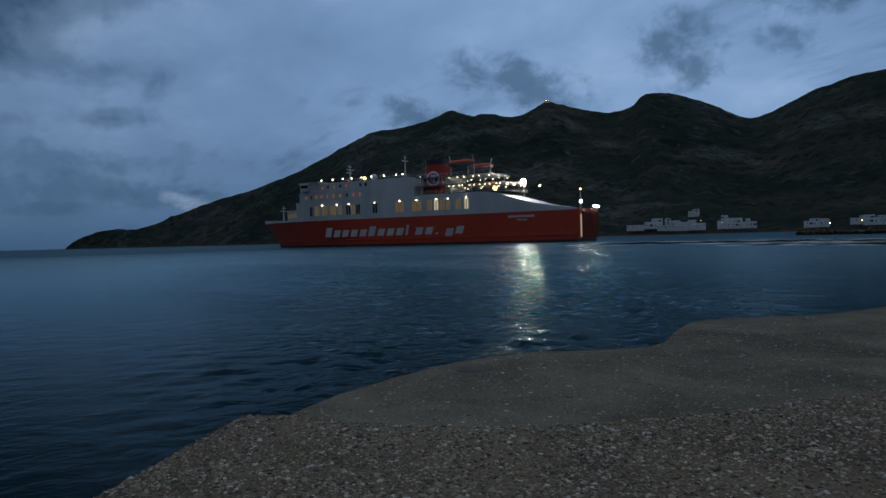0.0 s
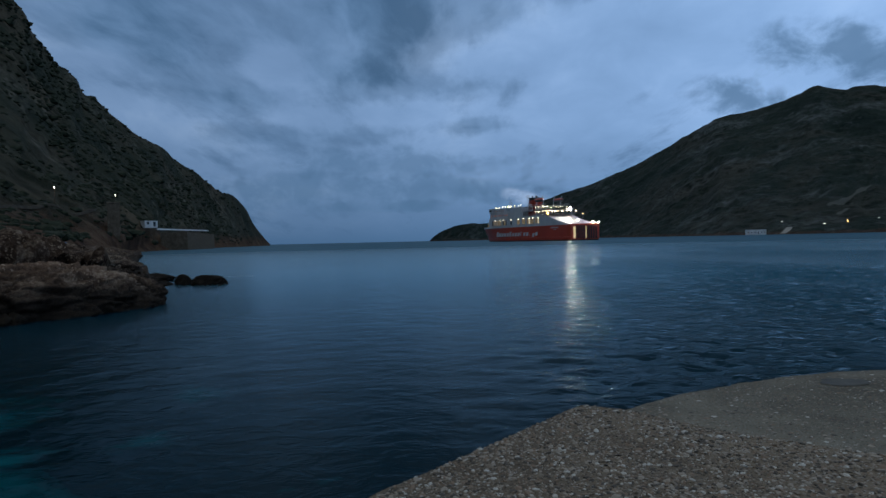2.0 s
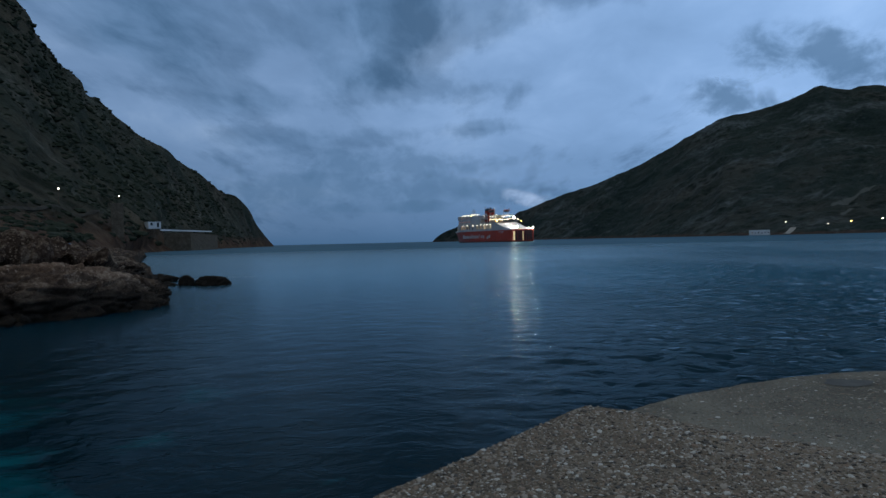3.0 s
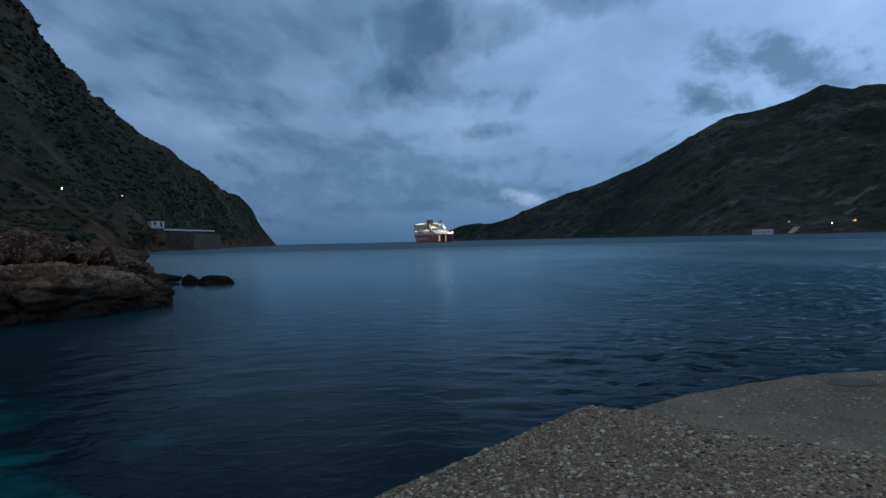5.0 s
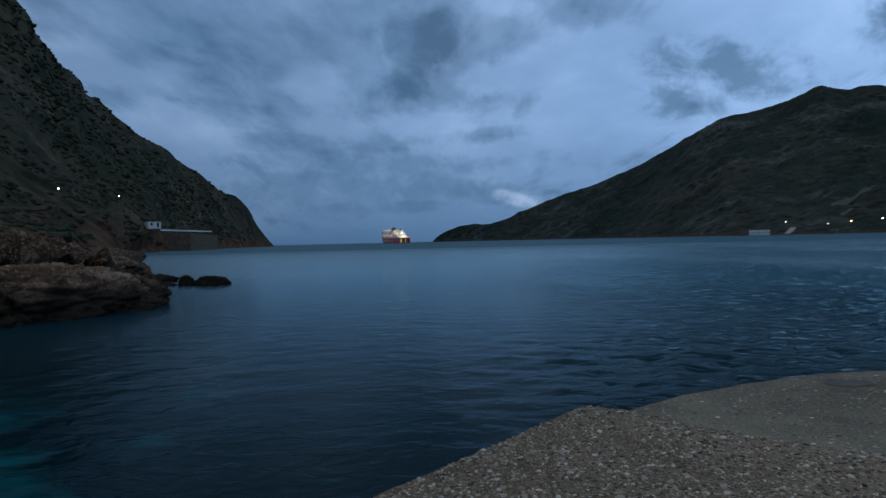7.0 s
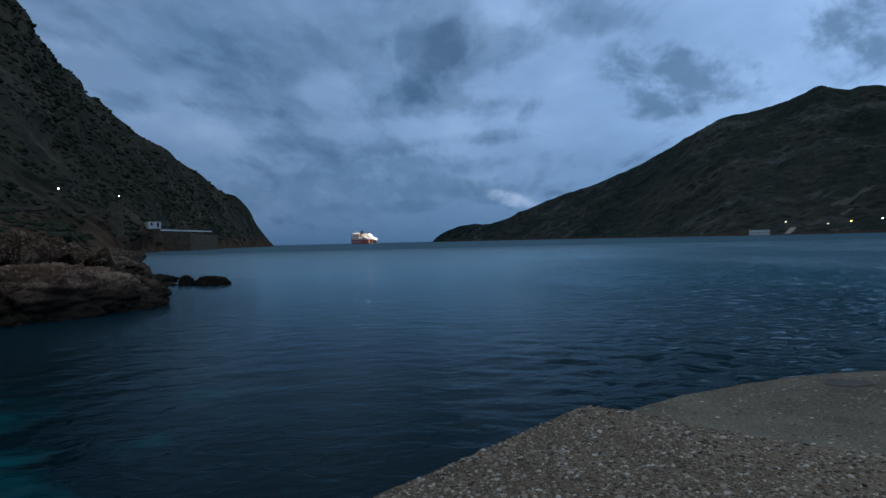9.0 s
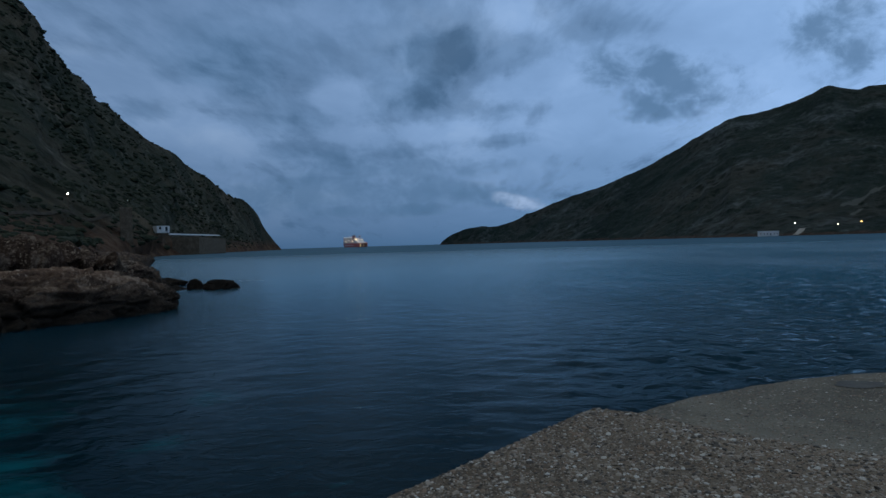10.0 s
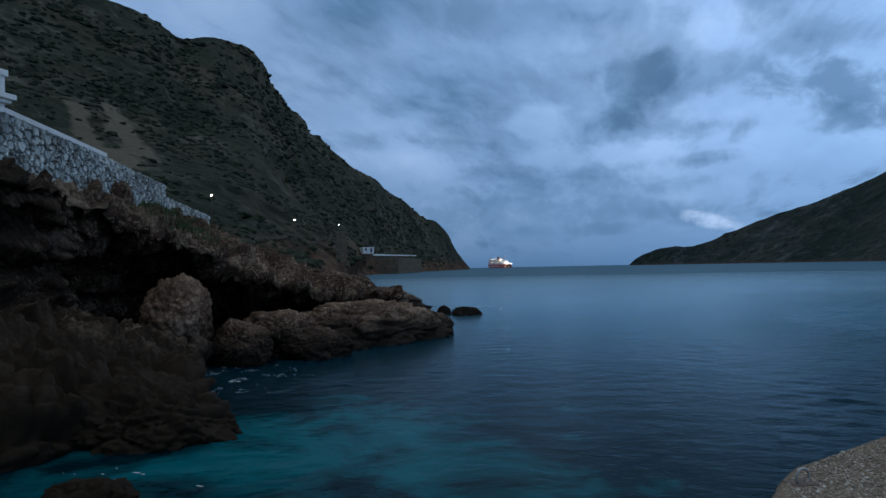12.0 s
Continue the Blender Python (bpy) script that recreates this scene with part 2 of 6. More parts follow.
def sea_material():
    """Deep blue bay; over the pale sand by the rocks the water turns green-blue. The waves hide their far sides, so the gloss grows late."""
    m = bpy.data.materials.new("sea_water")
    m.use_nodes = True
    t = m.node_tree
    t.nodes.clear()
    where = node(t, "ShaderNodeTexCoord").outputs["Object"]
    def reach(x, y):
        n = node(t, "ShaderNodeVectorMath", [(0, stretched(t, where, (1, 1, 0), (x, y, 0)))])
        n.operation = "LENGTH"
        return n.outputs["Value"]
    patch = noise_of(t, where, 0.45, 6, 0.62, 0.6)
    sand = ramp(t, maths(t, "ADD", maths(t, "DIVIDE", reach(6.6, -4.6), 5.6), maths(t, "MULTIPLY", maths(t, "SUBTRACT", patch, 0.5), 3.6)), [(0.05, (1.0,)), (0.75, (0.0,))])
    # the body colour darkens within thirty metres of the quay
    by_quay = ramp(t, maths(t, "DIVIDE", reach(4.0, -5.0), 30.0), [(0.2, (1.0,)), (1.0, (0.0,))])
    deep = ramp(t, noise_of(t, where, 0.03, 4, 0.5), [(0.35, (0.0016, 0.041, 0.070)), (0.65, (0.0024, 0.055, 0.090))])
    colour = blend(t, by_quay, deep, (0.0004, 0.011, 0.017))
    colour = blend(t, sand, colour, (0.001, 0.088, 0.108))
    # the wash of the ferry still runs over the water north of the quay
    spot = node(t, "ShaderNodeSeparateXYZ", [(0, where)])
    slant = maths(t, "DIVIDE", spot.outputs[0], maths(t, "ADD", maths(t, "MAXIMUM", spot.outputs[1], 0.0), 4.0))
    uneven = maths(t, "ADD", slant, maths(t, "MULTIPLY", maths(t, "SUBTRACT", noise_of(t, where, 0.05, 4, 0.6), 0.5), 0.35))
    wash = ramp(t, uneven, [(0.08, (0.17,)), (0.42, (1.0,)), (0.62, (1.0,)), (1.0, (0.50,)), (1.4, (0.30,))])
    gusts = ramp(t, noise_of(t, stretched(t, where, (1, 0.6, 1), (31, 7, 0)), 0.05, 4, 0.55), [(0.38, (0.35,)), (0.60, (1.0,))])
    swell = noise_of(t, stretched(t, where, (1.0, 1.3, 1), rotation=(0, 0, 0.35)), 0.8, 3, 0.5, 0.5)
    chop = noise_of(t, stretched(t, where, (1.0, 1.4, 1), rotation=(0, 0, -0.4)), 2.2, 4, 0.55, 0.6)
    ripple = noise_of(t, stretched(t, where, (1.0, 1.3, 1), rotation=(0, 0, 0.5)), 8.0, 3, 0.5)
    height = maths(t, "ADD", maths(t, "MULTIPLY", swell, 0.8), maths(t, "ADD", maths(t, "MULTIPLY", chop, 0.75), maths(t, "MULTIPLY", ripple, 0.13)))
    settle = ramp(t, maths(t, "DIVIDE", reach(0, 0), 240.0), [(0.12, (1.0,)), (0.5, (0.8,)), (1.0, (0.5,))])
    bump = node(t, "ShaderNodeBump", [("Height", maths(t, "MULTIPLY", maths(t, "MULTIPLY", maths(t, "MULTIPLY", height, gusts), wash), settle))], Strength=1.0, Distance=0.24)
    # seen along the waves, their dark near sides take over
    limit = ramp(t, maths(t, "DIVIDE", reach(0, 0), 400.0), [(0.06, (0.60,)), (0.5, (0.15,))])
    facing = node(t, "ShaderNodeLayerWeight", [("Normal", bump.outputs[0])], Blend=0.5).outputs["Facing"]
    gloss = maths(t, "MINIMUM", maths(t, "ADD", maths(t, "MULTIPLY", maths(t, "POWER", facing, 9.6), 0.85), 0.006), limit)
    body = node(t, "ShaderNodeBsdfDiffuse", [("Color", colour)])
    # far off the waves are too small to tell apart and only blur what they mirror
    blur = ramp(t, maths(t, "DIVIDE", reach(0, 0), 200.0), [(0.03, (0.11,)), (0.25, (0.19,)), (1.0, (0.28,))])
    shine = node(t, "ShaderNodeBsdfGlossy", [("Normal", bump.outputs[0]), ("Roughness", blur)], Color=(0.80, 0.96, 1, 1))
    mixed = node(t, "ShaderNodeMixShader", [(0, gloss), (1, body.outputs[0]), (2, shine.outputs[0])])
    node(t, "ShaderNodeOutputMaterial", [("Surface", mixed.outputs[0])])
    return m


M = {
    "sea": sea_material(),
    "scrub": material("scrub_hillside", scrub(1.0, 12.0, 0.85, (0.72, 0.73, 0.71)), 0.95),
    # the bluish tint puts the haze of distance into the ridge's colour
    "farscrub": material("hazed_far_scrub_hillside", scrub(0.45, 4.0, 0.9, (0.56, 0.67, 0.78)), 0.95),
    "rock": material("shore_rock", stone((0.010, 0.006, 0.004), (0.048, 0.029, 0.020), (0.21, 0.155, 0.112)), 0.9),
    "palerock": material("weathered_shore_rock", stone((0.036, 0.020, 0.013), (0.145, 0.088, 0.058), (0.33, 0.240, 0.175)), 0.9),
    "masonry": material("wall_stone", stone((0.22, 0.225, 0.22), (0.42, 0.44, 0.43), (0.66, 0.68, 0.66), False), 0.85),
    "mortar": material("wall_mortar", stone((0.02, 0.018, 0.016), (0.05, 0.045, 0.04), (0.09, 0.085, 0.08), False), 0.95),
    "concrete": material("old_concrete", cement((0.22, 0.198, 0.158), (0.092, 0.082, 0.065), 60.0), 0.9),
    "aggregate": material("exposed_aggregate_concrete", cement((0.22, 0.172, 0.126), (0.10, 0.076, 0.055), 62.0), 0.9),
    "pebble": material("pebbles", pebbly, 0.8, Specular_IOR_Level=0.25),
    "limewash": material("fresh_limewash", painted((0.40, 0.41, 0.42), (0.64, 0.64, 0.63), 0.3), 0.85),
    "badge": material("white_badge_paint", painted((0.80, 0.80, 0.80), (0.88, 0.88, 0.88), 0.5), 0.5),
    "wet": material("wet_concrete", painted((0.045, 0.041, 0.034), (0.085, 0.077, 0.063), 6.0), 0.85),
    "grass": material("short_grass", painted((0.020, 0.040, 0.012), (0.05, 0.085, 0.025), 3.0), 0.8),
    "whitewash": material("whitewashed_render", painted((0.50, 0.50, 0.50), (0.78, 0.78, 0.77), 0.5), 0.85),
    "red": material("red_hull_paint", painted((0.40, 0.040, 0.016), (0.52, 0.055, 0.022), 0.08, (1, 1, 0.25)), 0.42),
    "boot": material("dark_antifouling_paint", painted((0.025, 0.012, 0.010), (0.05, 0.02, 0.016), 0.2, (1, 1, 0.3)), 0.5),
    "white": material("white_ship_paint", painted((0.40, 0.41, 0.42), (0.56, 0.56, 0.56), 0.12, (1, 1, 0.2)), 0.45),
    "deckgrey": material("grey_deck_paint", painted((0.16, 0.17, 0.17), (0.26, 0.27, 0.27), 0.3), 0.7),
    "dark": material("dark_opening", painted((0.015, 0.016, 0.018), (0.03, 0.03, 0.032), 1.0), 0.5),
    "glass": material("dark_window_glass", painted((0.012, 0.016, 0.02), (0.02, 0.026, 0.032), 1.0, bump=0.0), 0.08),
    "iron": material("rusty_iron", painted((0.045, 0.025, 0.016), (0.16, 0.11, 0.08), 12.0), 0.7, 0.5),
    "steel": material("galvanised_steel", painted((0.25, 0.25, 0.25), (0.4, 0.4, 0.4), 4.0), 0.5, 0.6),
    "brownstone": material("brown_stone_tower", stone((0.065, 0.049, 0.036), (0.13, 0.10, 0.073), (0.22, 0.175, 0.13), False), 0.9),
    "path": material("pale_path", painted((0.22, 0.20, 0.17), (0.34, 0.31, 0.27), 0.3), 0.9),
    "track": material("dusty_track", painted((0.030, 0.026, 0.020), (0.062, 0.052, 0.040), 0.3), 0.95),
    "leaf": material("bush_leaves", painted((0.014, 0.021, 0.013), (0.042, 0.047, 0.031), 0.7), 0.95),
    "foam": material("sea_foam", painted((0.45, 0.50, 0.54), (0.72, 0.75, 0.77), 0.4), 0.7),
    "lamp": lamp_material("deck_lamp_glow", (1.0, 0.86, 0.62), 7.0),
    "flood": lamp_material("floodlight_glow", (1.0, 0.93, 0.78), 950.0),
    "sternlight": lamp_material("stern_light_glow", (1.0, 0.93, 0.78), 170.0),
    "orange": lamp_material("orange_lamp_glow", (1.0, 0.42, 0.10), 30.0),
    "yellow": lamp_material("yellow_lamp_glow", (0.95, 0.85, 0.25), 8.0),
    "window": lamp_material("lit_window", (1.0, 0.74, 0.40), 0.13),
    "bright": lamp_material("lit_doorway", (1.0, 0.82, 0.52), 0.7),
    "cardeck": lamp_material("lit_car_deck", (1.0, 0.78, 0.45), 0.6),
    "redlit": lamp_material("curtained_window", (1.0, 0.30, 0.08), 0.26),
    "street": lamp_material("street_lamp_glow", (1.0, 0.78, 0.52), 22.0),
}


# ---- building helpers ----
def empty(name, m=None):
    ob = new(name)
    ob.empty_display_size = 0.2
    if m is not None:
        ob.matrix_world = m
    return ob


def part(name, bm, mat, parent=None, label="", smooth=False):
    """Link a bmesh as one mesh object, under a thing or part if one is given."""
    mesh = bpy.data.meshes.new(name)
    if smooth:
        for face in bm.faces:
            face.smooth = True
    bm.to_mesh(mesh)
    bm.free()
    mesh.materials.append(mat)
    ob = new(name, mesh)
    if parent is not None:
        ob.parent = parent
    if label:
        tagged(ob, label)
    return ob


def box(bm, x0, x1, y0, y1, z0, z1, bevel=0.0):
    m = Matrix.LocRotScale(((x0 + x1) / 2, (y0 + y1) / 2, (z0 + z1) / 2), None, (x1 - x0, y1 - y0, z1 - z0))
    made = bmesh.ops.create_cube(bm, size=1, matrix=m)
    if bevel:
        edges = {e for v in made["verts"] for e in v.link_edges}
        bmesh.ops.bevel(bm, geom=list(edges), offset=bevel, segments=1, affect="EDGES")
    return bm


def boxes(*rows, bevel=0.0):
    bm = bmesh.new()
    for row in rows:
        box(bm, *row, bevel=bevel)
    return bm


def rod(bm, a, b, r0, r1=None, sides=8):
    a, b = Vector(a), Vector(b)
    m = Matrix.Translation((a + b) / 2) @ (b - a).to_track_quat("Z", "Y").to_matrix().to_4x4()
    bmesh.ops.create_cone(bm, cap_ends=True, segments=sides, radius1=r0, radius2=r0 if r1 is None else r1, depth=(b - a).length, matrix=m)
    return bm


def ball(bm, at, r, fine=1):
    bmesh.ops.create_icosphere(bm, subdivisions=fine, radius=r, matrix=Matrix.Translation(at))
    return bm


def sheet(rows, closed=False):
    """A bmesh of quads over rows of points."""
    bm = bmesh.new()
    verts = [[bm.verts.new(p) for p in row] for row in rows]
    for a, b in zip(verts, verts[1:]):
        n = len(a)
        for i in range(n if closed else n - 1):
            bm.faces.new((a[i], a[(i + 1) % n], b[(i + 1) % n], b[i]))
    return bm


def smooth_line(points, count):
    """Points at even steps of the index along a Catmull-Rom line through the given ones."""
    p = [np.array(q, float) for q in points]
    out = []
    for u in np.linspace(0, len(p) - 1, count):
        i = min(int(u), len(p) - 2)
        f = u - i
        a, b, c, d = p[max(i - 1, 0)], p[i], p[i + 1], p[min(i + 2, len(p) - 1)]
        out.append(0.5 * (2 * b + (c - a) * f + (2 * a - 5 * b + 4 * c - d) * f * f + (3 * b - a - 3 * c + d) * f ** 3))
    return out


def bearing(az, d, z=0.0):
    """The point at az degrees to the left of the open sea, d metres off."""
    return Vector((-math.sin(radians(az)) * d, math.cos(radians(az)) * d, z))


def crest(az, d, el):
    return tuple(bearing(az, d, 1.9 + d * math.tan(radians(el))))


# ---- sea ----
def wave_height(x, y):
    """The water's level: short waves by the quay, steeper in the ferry's wash, dying away with distance into fine relief."""
    d = math.hypot(x, y)
    fade = max(0.0, min(1.0, (110.0 - d) / 70.0)) * max(0.0, min(1.0, (d - 1.5) / 2.0))
    if fade <= 0:
        return 0.0
    slant = x / (max(y, 0.0) + 4.0) + 0.3 * noise.noise(Vector((x * 0.06, y * 0.06, 3)))
    calm = 0.5 + 0.5 * noise.noise(Vector((x * 0.11, y * 0.09, 6)))
    inshore = max(0.0, min(1.0, (-x - 1.0) / 3.0)) * max(0.0, min(1.0, (17.0 - y) / 5.0))
    wash = 0.06 + 0.12 * calm + 0.22 * inshore * calm + 1.45 * max(0.0, min(1.0, (slant - 0.12) / 0.38)) * (1 - 0.55 * max(0.0, min(1.0, (slant - 0.62) / 0.4)))
    bend = noise.noise(Vector((x * 0.15, y * 0.15, 9))) * 0.8
    swell = noise.noise(Vector((x * 0.45 + bend, y * 0.62 - bend, 1)))
    chop = noise.noise(Vector((x * 1.5 + y * 0.6 + bend, y * 1.9 - x * 0.4, 5)))
    small = noise.noise(Vector((x * 3.4 - y * 1.1, y * 3.8 + x * 0.8, 7)))
    return fade * wash * (swell * 0.028 + chop * 0.046 + small * 0.021)


def build_sea():
    """One sheet to the horizon, finely meshed where the waves show."""
    turns = [radians(a) for a in np.concatenate((np.linspace(-56, 62, 560, endpoint=False), np.linspace(62, 304, 60, endpoint=False)))]
    rings = list(np.geomspace(2.6, 115.0, 520)) + [140, 200, 300, 500, 900, 1800, 4700]
    rows = [[(-math.sin(a) * r, math.cos(a) * r, wave_height(-math.sin(a) * r, math.cos(a) * r) if k < 560 and r < 112 else 0.0) for k, a in enumerate(turns)] for r in rings]
    count = len(turns)
    verts = [p for row in rows for p in row]
    faces = [(i * count + k, i * count + (k + 1) % count, (i + 1) * count + (k + 1) % count, (i + 1) * count + k) for i in range(len(rows) - 1) for k in range(count)]
    faces.append(tuple(range(count))[::-1])
    mesh = bpy.data.meshes.new("water")
    mesh.from_pydata(verts, [], faces)
    mesh.polygons.foreach_set("use_smooth", [True] * len(mesh.polygons))
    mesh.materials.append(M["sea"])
    if mesh.polygons[0].normal.z < 0:
        mesh.flip_normals()
    tagged(new("water", mesh), "calm dark blue bay water, turquoise over the shallows", "sea", kind="structure")


# ---- hills ----
def ground_shape(p, seed):
    """Gullies, spurs and crags, about one metre up or down for each unit."""
    q = Vector((p[0], p[1], seed * 37.0))
    spur = noise.fractal(q * 0.0055, 1.0, 2.1, 4)
    gully = 1 - 2 * abs(noise.noise(q * 0.012 + Vector((spur * 0.5, 0, 0))))
    return spur * 9.0 + gully * 6.0


def even_bearings(line, count):
    """Points of a line at even steps of the way round the quay from its start to its end."""
    turn = np.maximum.accumulate([abs(math.remainder(math.atan2(-p[0], p[1]) - math.atan2(-line[0][0], line[0][1]), 2 * math.pi)) + 1e-7 * k for k, p in enumerate(line)])
    wanted = np.linspace(0, turn[-1], count)
    return [np.array(p) for p in zip(*(np.interp(wanted, turn, [q[a] for q in line]) for a in range(3)))]


def hill(name, label, shore, ridge, count, across, rugged, back, seed, mat="scrub", bend=0.38, jag=1.5, gully=9.0):
    """A hillside from its shore line over its crest and down behind, broken up by gullies and crags."""
    low, top = smooth_line(shore, 900), smooth_line(ridge, 1400)
    low, top = even_bearings(low, count), even_bearings(top, count)
    rows = []
    for i in range(count):
        row = []
        for k in range(across + back):
            v = k / (across - 1)
            if v <= 1:
                rise = (1 - bend) * v + bend * v ** 2.2
                p = low[i] + (top[i] - low[i]) * v
                z = low[i][2] + (top[i][2] - low[i][2]) * rise
                swing = math.sin(math.pi * v) ** 0.7
            else:
                p = top[i] + (top[i] - low[i]) * (v - 1) * 1.2
                z = top[i][2] * (1 - (v - 1) * 1.5)
                swing = 0.3
            size = min(1.0, abs(top[i][2]) / 60.0)
            brink = max(0.0, 1 - abs(v - 1.0) * 5.0)
            z += size * brink * jag * (noise.ridged_multi_fractal(Vector((p[0] * 0.018, p[1] * 0.018, seed + 3.0)), 0.9, 2.1, 5, 0.9, 2.0) - 1.2)
            cut = noise.noise(Vector((i * 0.11 + noise.noise(Vector((i * 0.03, v * 3.0, seed))) * 1.5, v * 1.2, seed + 11.0)))
            z += size * swing * rugged * (ground_shape(p, seed) - gully * (0.35 - abs(cut)) * (1 - 0.6 * v))
            row.append((p[0], p[1], z))
        rows.append(row)
    bm = sheet(rows)
    bmesh.ops.recalc_face_normals(bm, faces=bm.faces[:])
    bm.normal_update()
    wide = across + back
    shift = []
    for n, v in enumerate(bm.verts):
        i, k = divmod(n, wide)
        size = min(1.0, abs(top[i][2]) / 60.0) * min(1.0, 0.25 + k / across * 5)
        q = Vector((v.co.x, v.co.y, v.co.z * 1.4 + seed * 37.0))
        crag = noise.ridged_multi_fractal(q * 0.020, 0.95, 2.1, 5, 0.9, 2.0) - 1.1
        shelf = noise.noise(Vector((q.x * 0.015, q.y * 0.015, q.z * 0.09)))
        edge = 1 - 0.72 * max(0.0, 1 - abs(k / (across - 1) - 1.0) * 6.0)
        shift.append((v, v.normal * ((crag * 3.4 + shelf * 0.2) * rugged * size * edge)))
    for v, d in shift:
        v.co += d
    return tagged(part(name, bm, M[mat], smooth=True), label, "hill", kind="structure")


def build_hills():
    hill("backdrop_left_hill", "steep scrub-covered rocky headland falling to the sea",
         [tuple(bearing(13.9, 1000, -1)), tuple(bearing(14.6, 930, -1)), tuple(bearing(16.8, 700, -1)), tuple(bearing(20, 480, -1)), tuple(bearing(23.8, 285, -1)),
          (-95, 205, 0.5), (-84, 178, 1), (-70, 140, 2), (-56, 102, 3), (-38, 57, 3.5), (-31, 42, 3.3), (-27, 31, 3.6), (-23.5, 19, 4.6), (-21, 9, 4.8), (-20, -6, 4.8), (-24, -40, 5), (-30, -90, 5)],
         [crest(*row) for row in ((13.95, 1010, 0.0), (14.5, 985, 0.65), (15.25, 960, 1.75), (15.65, 940, 2.7), (16.2, 915, 3.6), (16.8, 890, 4.05), (17.6, 860, 4.3), (18.8, 800, 5.15), (19.5, 780, 5.85), (20.7, 760, 6.6),
          (21.7, 730, 7.5), (22.9, 700, 8.25), (24.1, 680, 8.95), (25.4, 660, 10.0), (26.4, 645, 10.95), (27.25, 630, 11.5), (27.55, 620, 12.3), (28.2, 612, 12.95), (29.05, 600, 13.5), (29.5, 595, 14.3), (30.4, 588, 15.4),
          (30.7, 582, 16.4), (31.3, 575, 17.2), (32.2, 560, 17.9), (33.6, 545, 18.25), (35.0, 530, 18.5), (37.3, 515, 18.3), (39.0, 508, 19.2), (41.5, 500, 20.1), (49, 470, 21.2), (62, 430, 22), (85, 400, 22), (115, 380, 20))],
         760, 150, 0.62, 10, 1, bend=0.92, jag=2.0, gully=1.2)
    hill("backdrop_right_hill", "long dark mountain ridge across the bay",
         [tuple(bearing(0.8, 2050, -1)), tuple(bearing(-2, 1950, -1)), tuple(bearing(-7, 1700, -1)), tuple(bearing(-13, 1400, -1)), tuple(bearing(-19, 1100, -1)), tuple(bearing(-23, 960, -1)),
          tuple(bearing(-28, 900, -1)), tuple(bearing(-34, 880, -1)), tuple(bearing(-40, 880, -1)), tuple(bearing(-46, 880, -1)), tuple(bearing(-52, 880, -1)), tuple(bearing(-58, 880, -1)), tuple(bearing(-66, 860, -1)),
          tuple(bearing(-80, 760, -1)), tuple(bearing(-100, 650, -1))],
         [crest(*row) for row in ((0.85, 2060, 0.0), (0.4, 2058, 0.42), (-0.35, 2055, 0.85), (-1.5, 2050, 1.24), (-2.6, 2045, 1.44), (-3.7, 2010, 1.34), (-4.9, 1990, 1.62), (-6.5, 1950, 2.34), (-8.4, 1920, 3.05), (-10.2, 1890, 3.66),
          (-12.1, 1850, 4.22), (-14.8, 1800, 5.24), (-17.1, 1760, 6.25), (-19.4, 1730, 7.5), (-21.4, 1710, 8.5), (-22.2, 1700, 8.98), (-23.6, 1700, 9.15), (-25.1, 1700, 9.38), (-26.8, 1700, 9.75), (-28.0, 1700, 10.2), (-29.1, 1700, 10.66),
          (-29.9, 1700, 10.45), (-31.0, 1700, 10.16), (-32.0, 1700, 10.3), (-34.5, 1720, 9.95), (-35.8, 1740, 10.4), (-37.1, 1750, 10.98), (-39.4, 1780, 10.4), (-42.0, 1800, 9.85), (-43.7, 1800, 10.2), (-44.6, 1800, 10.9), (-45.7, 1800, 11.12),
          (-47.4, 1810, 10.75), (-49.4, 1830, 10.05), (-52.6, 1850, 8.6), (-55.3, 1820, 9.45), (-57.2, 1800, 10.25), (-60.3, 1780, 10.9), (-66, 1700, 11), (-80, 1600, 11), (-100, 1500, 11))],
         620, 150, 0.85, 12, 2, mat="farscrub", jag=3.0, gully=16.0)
    # the land behind the camera
    hill("backdrop_rear_hill", "dark hillside behind the harbour",
         [(60, -60, 2), (40, -75, 2), (0, -80, 2), (-30, -80, 3)], [(260, -300, 90), (120, -330, 110), (-40, -330, 120), (-200, -300, 130)], 60, 30, 0.6, 4, 3)


def ground_finder(ob):
    """A function that gives the height of a hillside under a place on plan."""
    mesh = ob.data
    tree = BVHTree.FromPolygons([v.co for v in mesh.vertices], [p.vertices for p in mesh.polygons])
    def height(x, y):
        hit = tree.ray_cast(Vector((x, y, 900)), Vector((0, 0, -1)))[0]
        return hit.z if hit else 0.0
    return height


